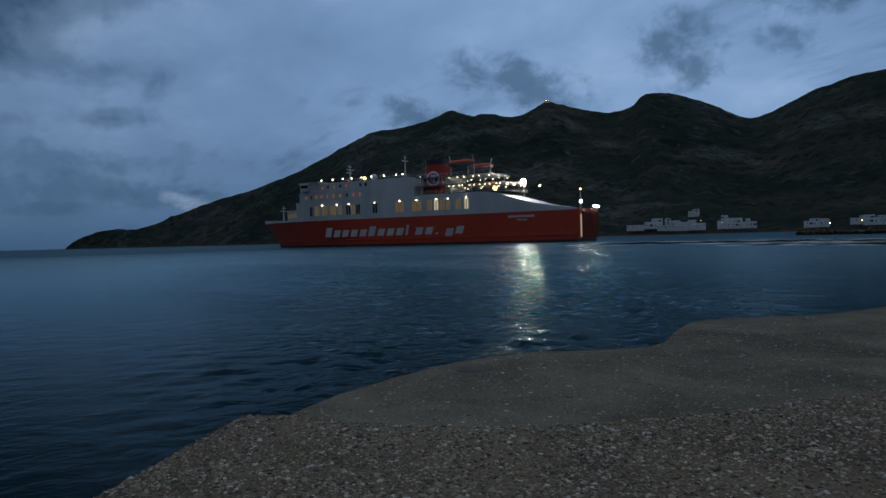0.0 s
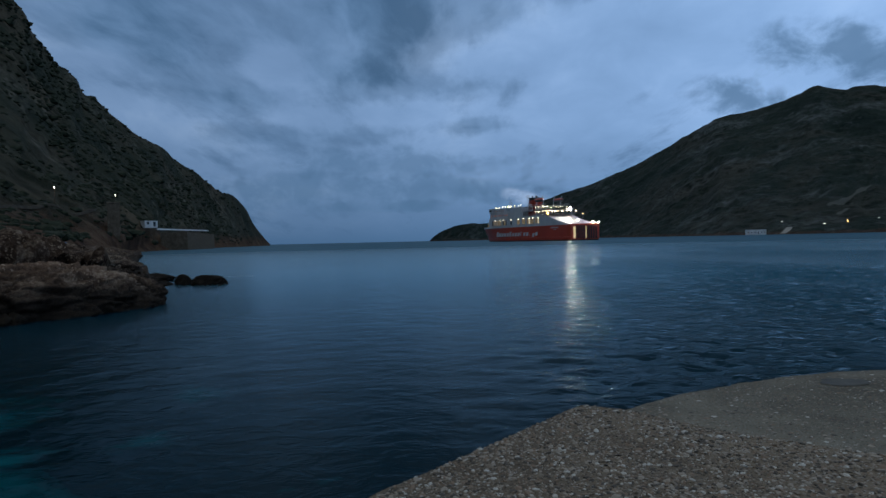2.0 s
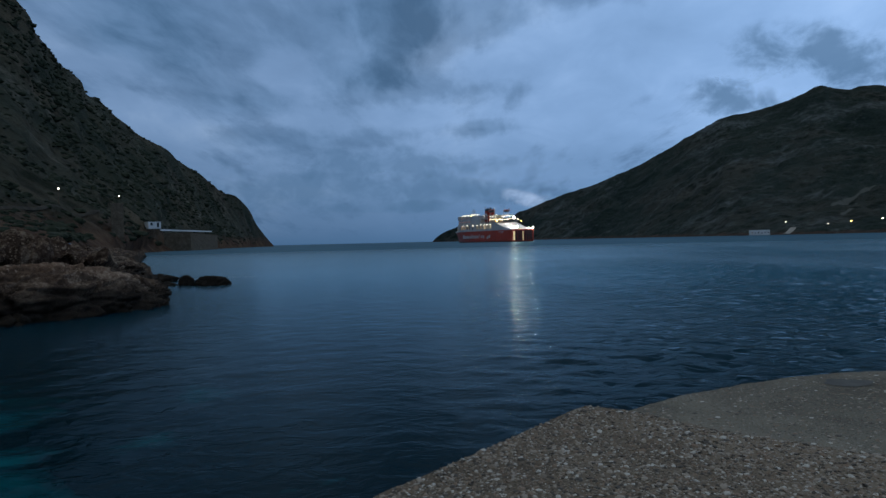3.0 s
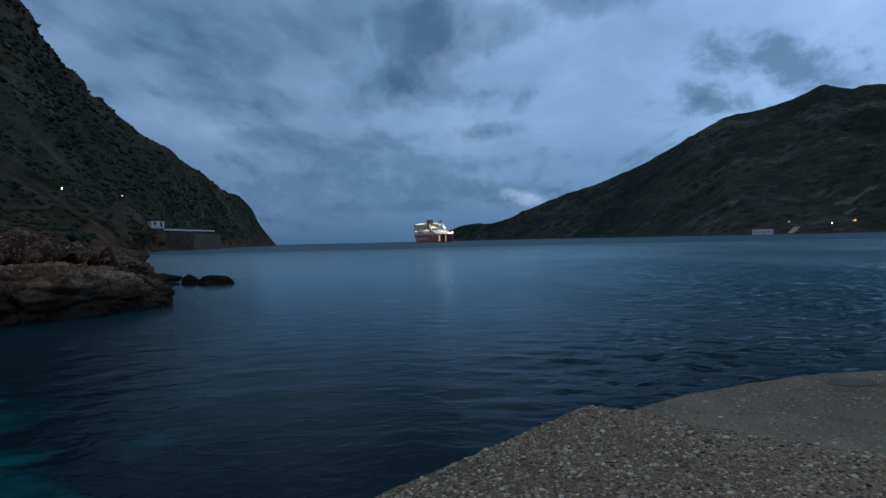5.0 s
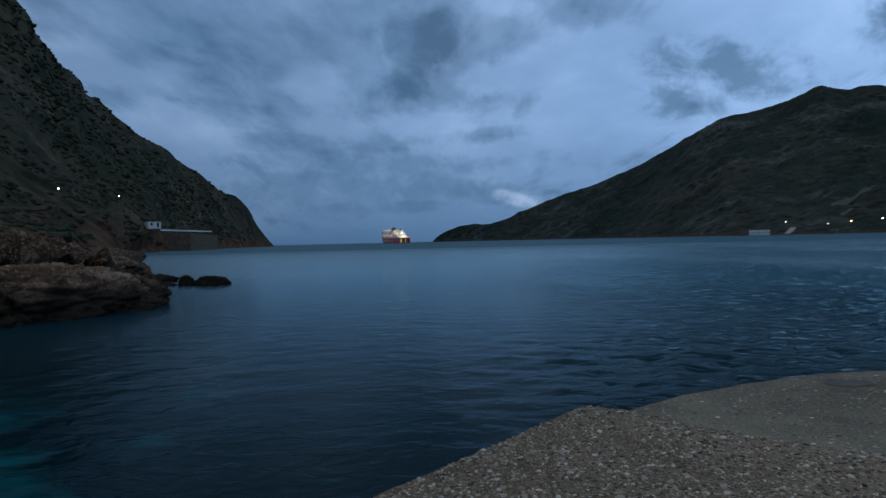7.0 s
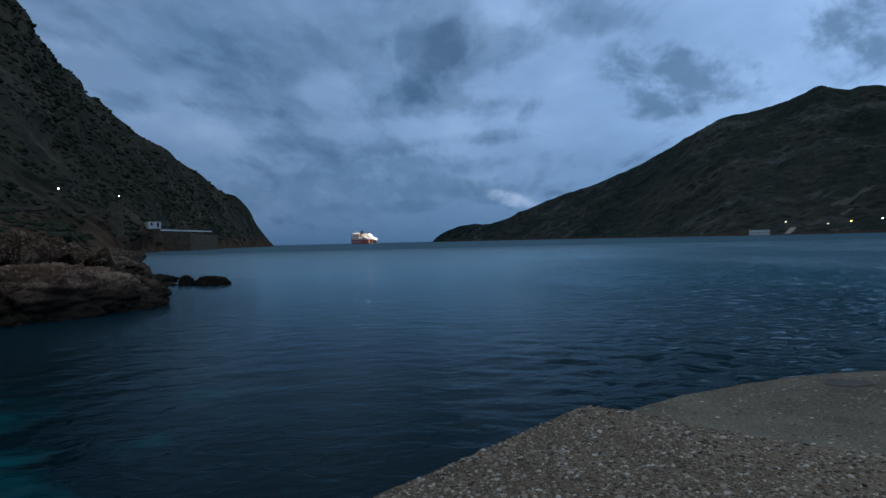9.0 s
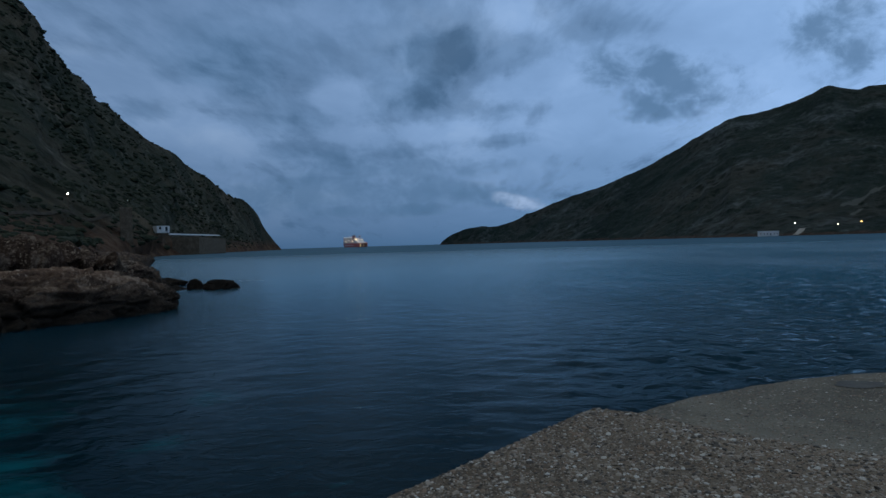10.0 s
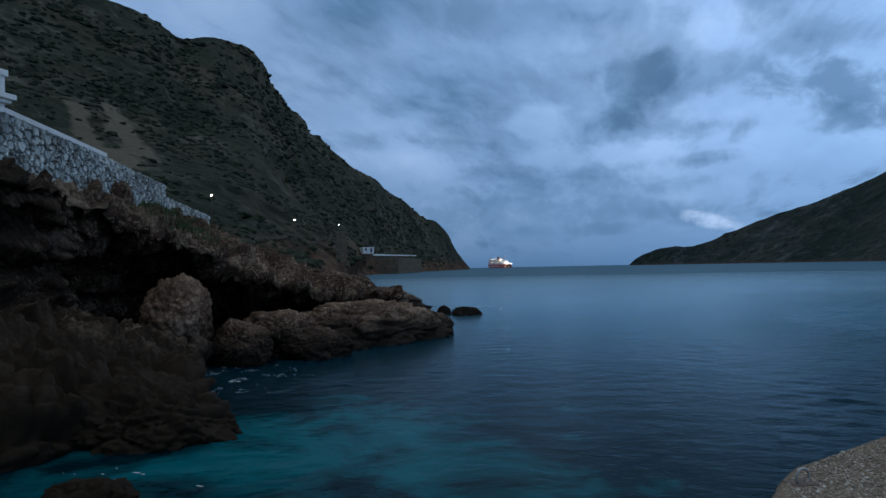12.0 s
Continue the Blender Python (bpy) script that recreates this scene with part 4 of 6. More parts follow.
def build_wall():
    wall = empty("wall_rubble")
    tagged(wall, "dry rubble retaining wall of pale grey stones with a mortar cap", "wall", kind="structure")
    rng = random.Random(5)
    shapes = [stone_piece(k, 1.0, 1.0, 1.0) for k in range(14)]
    rest_v, rest_f, singles = [], [], 0
    for i, ((ax, ay, a0, a1), (bx, by, b0, b1)) in enumerate(zip(WALL, WALL[1:])):
        span = math.hypot(bx - ax, by - ay)
        along = Vector(((bx - ax) / span, (by - ay) / span, 0))
        out = Vector((along.y, -along.x, 0))
        if i == 3:
            a1 = 6.35
        quad = []
        for t, (f, h) in ((0, (a0, a1)), (1, (b0, b1))):
            base = Vector((ax, ay, 0)) + along * span * t
            quad.append([base + Vector((0, 0, f - 1.0)), base + Vector((0, 0, h)), base - out * 0.45 + Vector((0, 0, h)), base - out * 0.45 + Vector((0, 0, f - 1.0))])
        core = sheet([[tuple(p) for p in q] for q in quad], closed=True)
        for ring in ([v for v in core.verts][:4], [v for v in core.verts][4:]):
            core.faces.new(ring)
        bmesh.ops.recalc_face_normals(core, faces=core.faces[:])
        part("core", core, M["mortar"], wall, "dark mortar")
        if i < 2:
            cap = sheet([[tuple(q[1] + out * 0.06), tuple(q[1] + out * 0.06 + Vector((0, 0, 0.14))), tuple(q[2] - out * 0.05 + Vector((0, 0, 0.14))), tuple(q[2] - out * 0.05)] for q in quad], closed=True)
            bmesh.ops.recalc_face_normals(cap, faces=cap.faces[:])
            part("coping", cap, M["whitewash"], wall, "whitewashed coping strip")
        # stones of falling size, set wherever they still fit
        laid = collections.defaultdict(list)
        for size, tries in ((0.21, 380), (0.155, 1200), (0.11, 2800), (0.08, 4200), (0.055, 4200)):
            for _ in range(int(tries * span / 7)):
                r = size * rng.uniform(0.8, 1.15) / 1.5
                at_s, z = rng.uniform(0, span), rng.uniform(-0.5, 2.1)
                t = at_s / span
                foot, head = a0 + (b0 - a0) * t, a1 + (b1 - a1) * t
                if foot + z + r * 0.8 > head:
                    continue
                cell = (int(at_s / 0.5), int(z / 0.5 + 10))
                near = [o for dx in (-1, 0, 1) for dz in (-1, 0, 1) for o in laid[cell[0] + dx, cell[1] + dz]]
                if any(((at_s - o[0]) / 1.25) ** 2 + (z - o[1]) ** 2 < ((r + o[2]) * 0.90) ** 2 for o in near):
                    continue
                laid[cell].append((at_s, z, r))
                at = Vector((ax, ay, 0)) + along * at_s + out * 0.02
                at.z = foot + z
                m = Matrix.Translation(at) @ Matrix(((along.x, -out.x, 0, 0), (along.y, -out.y, 0, 0), (0, 0, 1, 0), (0, 0, 0, 1))) @ Matrix.Rotation(rng.uniform(-0.35, 0.35), 4, "Y") @ Matrix.Diagonal((r * 2.55, rng.uniform(0.12, 0.22), r * 2.0, 1))
                mesh = shapes[rng.randrange(14)]
                if i in (1, 2) and singles < 300 and size > 0.15 and z > -0.1:
                    ob = new("stone", mesh)
                    ob.parent = wall
                    ob.matrix_world = m
                    singles += 1
                else:
                    base = len(rest_v)
                    rest_v += [m @ v.co for v in mesh.vertices]
                    rest_f += [[base + k for k in p.vertices] for p in mesh.polygons]
    rest = bpy.data.meshes.new("stones")
    rest.from_pydata(rest_v, [], rest_f)
    rest.materials.append(M["masonry"])
    ob = new("stones", rest)
    ob.parent = wall
    tagged(ob, "pale grey rubble stones", kind="stuff")


def build_terrace_building():
    """The corner of a whitewashed building that stands over the wall."""
    house = empty("terrace_house", pose(-20.62, 12.4, 7.0))
    tagged(house, "corner of a whitewashed building above the rubble wall", "house")
    part("wall", boxes((-6.0, 0.0, -9.0, 0.0, -1.6, 1.9), bevel=0.03), M["whitewash"], house)
    part("cornice", boxes((-6.1, 0.12, -9.1, 0.12, 1.05, 1.17), (-6.2, 0.22, -9.2, 0.22, 1.17, 1.34), bevel=0.02), M["whitewash"], house)
    part("parapet", boxes((-6.0, 0.06, -9.06, 0.06, 1.9, 2.1), bevel=0.02), M["whitewash"], house)


# ---- foam ----
def foam_strip(points, width, seed, label):
    """A broken line of foam: flat flecks just over the water."""
    rng = random.Random(seed)
    bm = bmesh.new()
    line = smooth_line(points, 140)
    for x, y in line:
        if rng.random() < 0.3:
            continue
        r = width * rng.uniform(0.25, 1.0)
        cx, cy = x + rng.uniform(-1, 1) * width, y + rng.uniform(-1, 1) * width * 0.6
        ring = [bm.verts.new((cx + math.cos(a) * r * rng.uniform(0.6, 1.8), cy + math.sin(a) * r * rng.uniform(0.2, 0.6), 0.012)) for a in np.linspace(0, 2 * math.pi, 7, endpoint=False)]
        bm.faces.new(ring)
    tagged(part("foam", bm, M["foam"]), label, "foam", kind="stuff")


def foam_flecks(middle, reach, count, seed, label):
    """Scattered bubbles and torn threads of foam."""
    rng = random.Random(seed)
    bm = bmesh.new()
    for _ in range(count):
        cx, cy = middle[0] + rng.gauss(0, reach[0]), middle[1] + rng.gauss(0, reach[1])
        if noise.noise(Vector((cx * 1.6, cy * 1.6, seed))) < 0.05:
            continue
        r, turn = 0.006 + rng.expovariate(1 / 0.006), rng.uniform(-0.9, 0.9)
        ring = []
        for a in np.linspace(0, 2 * math.pi, 7, endpoint=False):
            u, v = math.cos(a) * r * rng.uniform(1.0, 3.4), math.sin(a) * r * rng.uniform(0.4, 1.0)
            ring.append(bm.verts.new((cx + u * math.cos(turn) - v * math.sin(turn), cy + u * math.sin(turn) + v * math.cos(turn), wave_height(cx, cy) + 0.012)))
        bm.faces.new(ring)
    tagged(part("foam", bm, M["foam"]), label, "foam", kind="stuff")


def build_foam():
    foam_flecks((-12.0, 10.9), (0.8, 1.0), 800, 1, "broken white foam washing round the shore rocks")
    foam_flecks((-10.9, 9.0), (0.35, 0.7), 160, 2, "broken white foam at the foot of the dark rock")
    foam_flecks((-8.3, 3.2), (0.5, 0.3), 60, 6, "specks of foam by the sunken rock")
    foam_strip([(-15.0, 40.0), (-13.4, 41.0), (-11.5, 41.6)], 0.10, 3, "thin line of foam beyond the spit")
    foam_strip([tuple(bearing(-42.5, 143))[:2], tuple(bearing(-48, 138))[:2], tuple(bearing(-55, 131))[:2], tuple(bearing(-63, 120))[:2]], 9.0, 4, "pale wake streak left by the ferry")
    foam_strip([tuple(bearing(-54, 104))[:2], tuple(bearing(-60, 98))[:2], tuple(bearing(-68, 90))[:2]], 5.0, 5, "pale wake streak left by the ferry")


# ---- green by the wall, damp on the quay ----
def build_greenery(height):
    rng = random.Random(5)
    for x, y, wide, tall in ((-95.0, 106.0, 3.0, 4.0), (-92.0, 105.5, 2.2, 2.6), (-99.5, 108.0, 1.8, 2.2)):
        bm = bmesh.new()
        base = height(x, y) - 0.4
        for _ in range(240):
            a, e, k = rng.uniform(0, 6.28), math.asin(rng.uniform(-0.1, 1)), rng.uniform(0.55, 1.0) ** 0.5
            at = Vector((x + math.cos(a) * math.cos(e) * wide * k, y + math.sin(a) * math.cos(e) * wide * k, base + math.sin(e) * tall * k))
            r = rng.uniform(0.22, 0.5)
            bmesh.ops.create_icosphere(bm, subdivisions=1, radius=1, matrix=Matrix.LocRotScale(at, Euler((rng.random() * 3, rng.random() * 3, a)), (r, r * 0.7, r * 0.5)))
        shrub = part("bush", bm, M["leaf"])
        tagged(shrub, "large dark green bush on the slope behind the rubble wall", "bush", "bushes behind the wall")
    bm = bmesh.new()
    shore = ground_finder(bpy.data.objects["rocky_shore"])
    for _ in range(2600):
        x, y = -18.9 + rng.gauss(0, 0.8), 18.4 + rng.gauss(0, 1.0)
        z = shore(x, y)
        if z < 3.5:
            continue
        h, a = rng.uniform(0.08, 0.26), rng.uniform(0, 6.28)
        dx, dy = math.cos(a) * 0.02, math.sin(a) * 0.02
        bm.faces.new([bm.verts.new(p) for p in ((x - dx, y - dy, z - 0.03), (x + dx, y + dy, z - 0.03), (x + dy * 4, y - dx * 4, z + h))])
    tagged(part("grass", bm, M["grass"]), "patch of short green grass at the end of the rubble wall", "grass", kind="stuff")


def build_puddle():
    bm = bmesh.new()
    ring = []
    for a in np.linspace(0, 2 * math.pi, 40, endpoint=False):
        k = 1 + 0.35 * noise.noise(Vector((math.cos(a) * 1.3, math.sin(a) * 1.3, 2)))
        ring.append(bm.verts.new((3.72 + math.cos(a) * 0.23 * k, 6.28 + math.sin(a) * 0.16 * k, QUAY_Z - 0.095)))
    bm.faces.new(ring)
    tagged(part("puddle", bm, M["wet"]), "small dark damp hollow in the concrete slab", "puddle", kind="stuff")


# ---- white houses ----
def white_house(at, turn, size, label, windows=2, lit=0, group="", base=2.5, step=0):
    """A cube-shaped island house: walls, parapet, windows with sills, a door; some with a set-back upper storey and a shaded loggia."""
    w, d, h = size
    house = empty("house", pose(*at, 0, 0, turn))
    tagged(house, label, "house", group)
    levels = [(-w / 2, w / 2, 0.0, h, -d / 2)]
    if step:
        low, over = h * 0.55, w * (0.32, 0.45, 0.6)[step % 3]
        side = -w / 2 if step % 2 else w / 2 - over
        levels = [(-w / 2, w / 2, 0.0, low, -d / 2), (side, side + over, low, h, -d / 2 + 1.6)]
    for n, (x0, x1, z0, z1, front) in enumerate(levels):
        part("wall" if n == 0 else "upper_storey", boxes((x0, x1, front, d / 2, z0 - (base if n == 0 else 0.0), z1), bevel=0.05), M["limewash"], house)
        if base > 1:
            part("parapet", boxes((x0, x1, front, front + 0.25, z1, z1 + 0.4), (x0, x0 + 0.25, front + 0.25, d / 2, z1, z1 + 0.4), (x1 - 0.25, x1, front + 0.25, d / 2, z1, z1 + 0.4)), M["limewash"], house)
        count = max(1, round(windows * (x1 - x0) / w))
        for k in range(count):
            x = x0 + (k + 0.5) * (x1 - x0) / count
            door = n == 0 and k == count // 2 and count > 1
            broad = step and (k + step) % 3 == 0
            half = 0.5 if door else (min(1.9, (x1 - x0) / count * 0.4) if broad else 0.5)
            foot, top = (z0, z0 + 2.1) if door or broad else (z0 + 0.9, z0 + 2.1)
            top = min(top, z1 - 0.3)
            on = lit > 0 and n == 0 and k < lit
            opening = part("door" if door else ("loggia" if broad else "window"), boxes((x - half, x + half, front - 0.03, front + 0.02, foot, top)), M["window"] if on else M["glass"], house)
            if not door and not broad:
                part("sill", boxes((x - half - 0.1, x + half + 0.1, front - 0.14, front - 0.03, foot - 0.12, foot - 0.02)), M["limewash"], opening)
    return house


def facing(x, y):
    """The turn that makes a house's front look at the quay."""
    return math.degrees(math.atan2(y, x)) - 90


def stand(height, az, el, tall, start=90.0):
    """The place on the slope, along a bearing, at which the top of something that tall shows el degrees over the horizon."""
    places = [bearing(az, d) for d in np.arange(start, 345.0, 1.5)]
    for p in places:
        p.z = height(p.x, p.y)
    return min(places, key=lambda p: abs(p.z + tall - 1.9 - p.xy.length * math.tan(radians(el))))


def build_left_shore(height):
    p = bearing(23.0, 330)
    house = white_house((p.x, p.y, 11.0), facing(p.x, p.y) + 20, (5.6, 5.0, 2.5), "small white house on the terrace by the sea", 2, base=0.6)
    # the terrace with its white parapet, held by a stone wall
    a, b = bearing(22.4, 335), bearing(18.7, 460)
    terrace = empty("terrace")
    tagged(terrace, "stone terrace over the sea with a white parapet", "terrace", kind="structure")
    along = (b - a).normalized()
    side = Vector((-along.y, along.x, 0))
    if side.dot(a) < 0:
        side = -side
    for name, z0, z1, near, deep, mat in (("retaining_wall", -1.0, 9.6, 0.0, 14.0, "brownstone"), ("parapet", 9.6, 10.3, -0.1, 0.5, "whitewash")):
        ends = [[e + side * near + Vector((0, 0, z0)), e + side * near + Vector((0, 0, z1)), e + side * (near + deep) + Vector((0, 0, z1)), e + side * (near + deep) + Vector((0, 0, z0))] for e in ((a.lerp(b, 0.5) if name == "retaining_wall" else a), (b + along * 22 if name == "retaining_wall" else b + Vector((0, 0, 1.6))))]
        bm = sheet([[tuple(q) for q in e] for e in ends], closed=True)
        for ring in ([v for v in bm.verts][:4], [v for v in bm.verts][4:]):
            bm.faces.new(ring)
        bmesh.ops.recalc_face_normals(bm, faces=bm.faces[:])
        part(name, bm, M[mat], terrace)
    # the square stone tower
    q = stand(height, 25.45, 3.45, 9.0)
    tower = empty("tower", pose(q.x, q.y, q.z, 0, 0, facing(q.x, q.y)))
    tagged(tower, "square brown stone tower on the slope", "tower")
    part("shaft", boxes((-1.6, 1.6, -1.6, 1.6, -4, 8.6), bevel=0.1), M["brownstone"], tower)
    part("cap", boxes((-1.7, 1.7, -1.7, 1.7, 8.6, 9.0), bevel=0.05), M["brownstone"], tower)


def street_lamp(at, turn, height=5.0, label="lit street lamp on a steel post beside the coast road", bulb=0.20, glow="street"):
    lamp = empty("street_lamp", pose(*at, 0, 0, turn))
    tagged(lamp, label, "street lamp", "street lamps")
    bm = rod(bmesh.new(), (0, 0, -1.5), (0, 0, height), 0.09, 0.05)
    part("post", rod(bm, (0, 0, height - 0.05), (0, -0.9, height + 0.15), 0.04), M["iron"], lamp)
    part("lantern", boxes((-0.16, 0.16, -1.35, -0.75, height + 0.10, height + 0.24), bevel=0.03), M["steel"], lamp)
    bm = bmesh.new()
    bmesh.ops.create_icosphere(bm, subdivisions=2, radius=bulb, matrix=Matrix.Translation((0, -1.05, height - 0.02)) @ Matrix.Diagonal((1, 1, 0.8, 1)))
    part("bulb", bm, M[glow], lamp, "glowing bulb", smooth=True)
    return lamp


def build_lamps(height, far):
    for az, el in ((36.2, 6.45), (29.3, 4.4), (25.3, 3.95)):
        at = stand(height, az, el, 4.98, 70.0)
        street_lamp(tuple(at), facing(at.x, at.y))
    for az, d, el, glow in ((-26.7, 880, 0.84, "street"), (-29.5, 865, 0.62, "street"), (-30.95, 860, 0.77, "orange"), (-32.85, 858, 0.91, "street"), (-48.85, 862, 0.89, "orange"), (-50.4, 862, 0.71, "orange"), (-57.7, 862, 0.42, "street"), (-59.7, 862, 0.57, "orange")):
        p = bearing(az, d)
        foot = max(0.8, far(p.x, p.y))
        tall = max(3.5, 1.9 + d * math.tan(radians(el)) - foot)
        # the oversized glowing ball builds the lamp's glare into its shape
        street_lamp((p.x, p.y, foot), facing(p.x, p.y), tall, "lit lamp on the far shore road", 0.42, glow)


def build_village():
    lie = ground_finder(bpy.data.objects["backdrop_right_hill"])
    # bearing, distance, level, size, openings, lit openings
    western = [(-43.9, 900, 7.5, (20, 8, 3.4), 4, 0), (-45.3, 905, 11, (22, 10, 9.2), 4, 0), (-46.75, 915, 12, (17, 9, 6.4), 4, 0), (-46.3, 890, 6.5, (21, 8, 5.6), 5, 0), (-47.4, 885, 6, (15, 8, 7.0), 4, 0),
            (-48.55, 895, 8, (19, 9, 8.8), 5, 1), (-48.35, 990, 25, (13, 8, 6.4), 3, 0)]
    eastern = [(-51.1, 915, 12, (24, 9, 8.0), 6, 0), (-50.65, 890, 7, (17, 8, 6.2), 4, 1), (-51.65, 888, 7, (15, 8, 7.2), 4, 0), (-52.45, 890, 7, (12, 8, 7.8), 3, 0),
            (-56.55, 888, 6, (15, 8, 6.2), 4, 0), (-57.25, 890, 6, (12, 8, 5.8), 3, 1), (-59.5, 888, 8, (16, 8, 6.0), 4, 0), (-60.35, 885, 7, (17, 8, 7.4), 4, 0), (-61.1, 888, 7, (14, 8, 6.4), 4, 0)]
    for k, (az, d, z, size, windows, lit) in enumerate(western + eastern):
        p = bearing(az, d)
        z = max(z, lie(p.x, p.y) - 1.0) + (1.5 if size[2] < 8.5 else 0.0)
        white_house((p.x, p.y, z), facing(p.x, p.y) + (k % 3 - 1) * 14, size, "two-storey white cubic house on the far shore" if size[2] > 5.7 else "low white cubic house on the far shore", windows, lit, "village houses", 3.5, 0 if k % 4 == 0 else k % 5 + 1)
    p = bearing(-24.9, 915)
    white_house((p.x, p.y, lie(p.x, p.y) + 1.6), facing(p.x, p.y) + 12, (22, 9, 4.4), "long low white house alone on the far shore", 6, 1, "", 3)
    # a pale path climbs from the landing past the lone house
    for line, wide, label in (([(-26.0, 884), (-26.3, 900), (-26.9, 925), (-27.2, 950)], 3.5, "pale path climbing from the shore"), ([(-23.4, 893), (-24.6, 890), (-26.0, 889), (-28.0, 889)], 3.0, "pale strip of beach along the far shore")):
        rows = []
        for q in smooth_line([tuple(bearing(az, d)) for az, d in line], 40):
            out = Vector((q[0], q[1], 0)).normalized()
            side = Vector((-out.y, out.x, 0)) if "climbing" in label else out
            rows.append([(q[0] + side.x * k, q[1] + side.y * k, max(0.4, lie(q[0] + side.x * k, q[1] + side.y * k)) + 0.5) for k in (-wide, 0, wide)])
        tagged(part("path", sheet(rows), M["path"]), label, "path", kind="structure")
    p = bearing(-37.1, 1748)
    chapel = white_house((p.x, p.y, lie(p.x, p.y)), facing(p.x, p.y), (13, 7, 4.2), "tiny white chapel on the mountain top", 3, 0, "", 3)
    for dx in (-3.5, 2.0):
        part("porch_lamp", ball(bmesh.new(), (dx, -3.9, 3.2), 0.6, 2), M["orange"], chapel, "orange glowing lamp")
    # the low mole at the harbour mouth
    a, b = bearing(-55.8, 260), bearing(-75, 230)
    along = (b - a).normalized()
    side = Vector((-along.y, along.x, 0))
    bm = bmesh.new()
    rng = random.Random(3)
    for k in range(90):
        t = k / 89
        at = a.lerp(b, t) + side * rng.uniform(-2.5, 2.5)
        bmesh.ops.create_icosphere(bm, subdivisions=1, radius=1, matrix=Matrix.LocRotScale((at.x, at.y, rng.uniform(0, 0.7)), Euler((rng.random(), rng.random(), rng.random() * 6)), (rng.uniform(1.2, 2.4), rng.uniform(0.9, 1.6), rng.uniform(0.7, 1.2))))
    tagged(part("breakwater", bm, M["rock"]), "low dark rubble breakwater at the harbour mouth", "breakwater", kind="structure")


# ---- the ferry ----
def beam_at(x):
    """Half the ship's width at deck height."""
    return 10.2 if x < 24 else 10.2 * (1 - ((x - 24) / 47.2) ** 2.1)


def hull_rows(z0, z1, steps, grow=0.0):
    rows = []
    for u in np.linspace(0, 1, 60):
        side = []
        for z in np.linspace(z0, z1, steps):
            f = max(0.0, min(1.0, z / 10.3))
            stem = 63.0 + 8.0 * f ** 1.3
            x = -66 + u * (stem + 66)
            deck = beam_at(-66 + u * 137)
            water = 10.2 * (1 - max(0.0, (u - 0.60) / 0.40) ** 1.9)
            side.append((x, max(0.02, water + (deck - water) * f ** 1.4) + grow, z))
        rows.append(side)
    return rows


def prism(x0, x1, z0, top, inset=0.0, steps=24):
    """A deckhouse that follows the ship's sides from x0 to x1; top: its height, or a function of x."""
    rows = []
    for x in np.linspace(x0, x1, steps):
        b = max(0.4, beam_at(x) - inset)
        h = top(x) if callable(top) else top
        rows.append([(x, b, z0), (x, b, h), (x, -b, h), (x, -b, z0)])
    bm = sheet(rows, closed=True)
    vs = [v for v in bm.verts]
    bm.faces.new(vs[:4])
    bm.faces.new(vs[-4:])
    bmesh.ops.recalc_face_normals(bm, faces=bm.faces[:])
    return bm


def side_pane(x0, x1, z0, z1, y, depth=0.12):
    return boxes((x0, x1, y - depth, y + 0.05, z0, z1))


def stern_line(x):
    return float(np.interp(x, [-66, -62, -52, -44, -38, -34], [10.4, 10.9, 12.6, 15.0, 16.8, 17.2]))


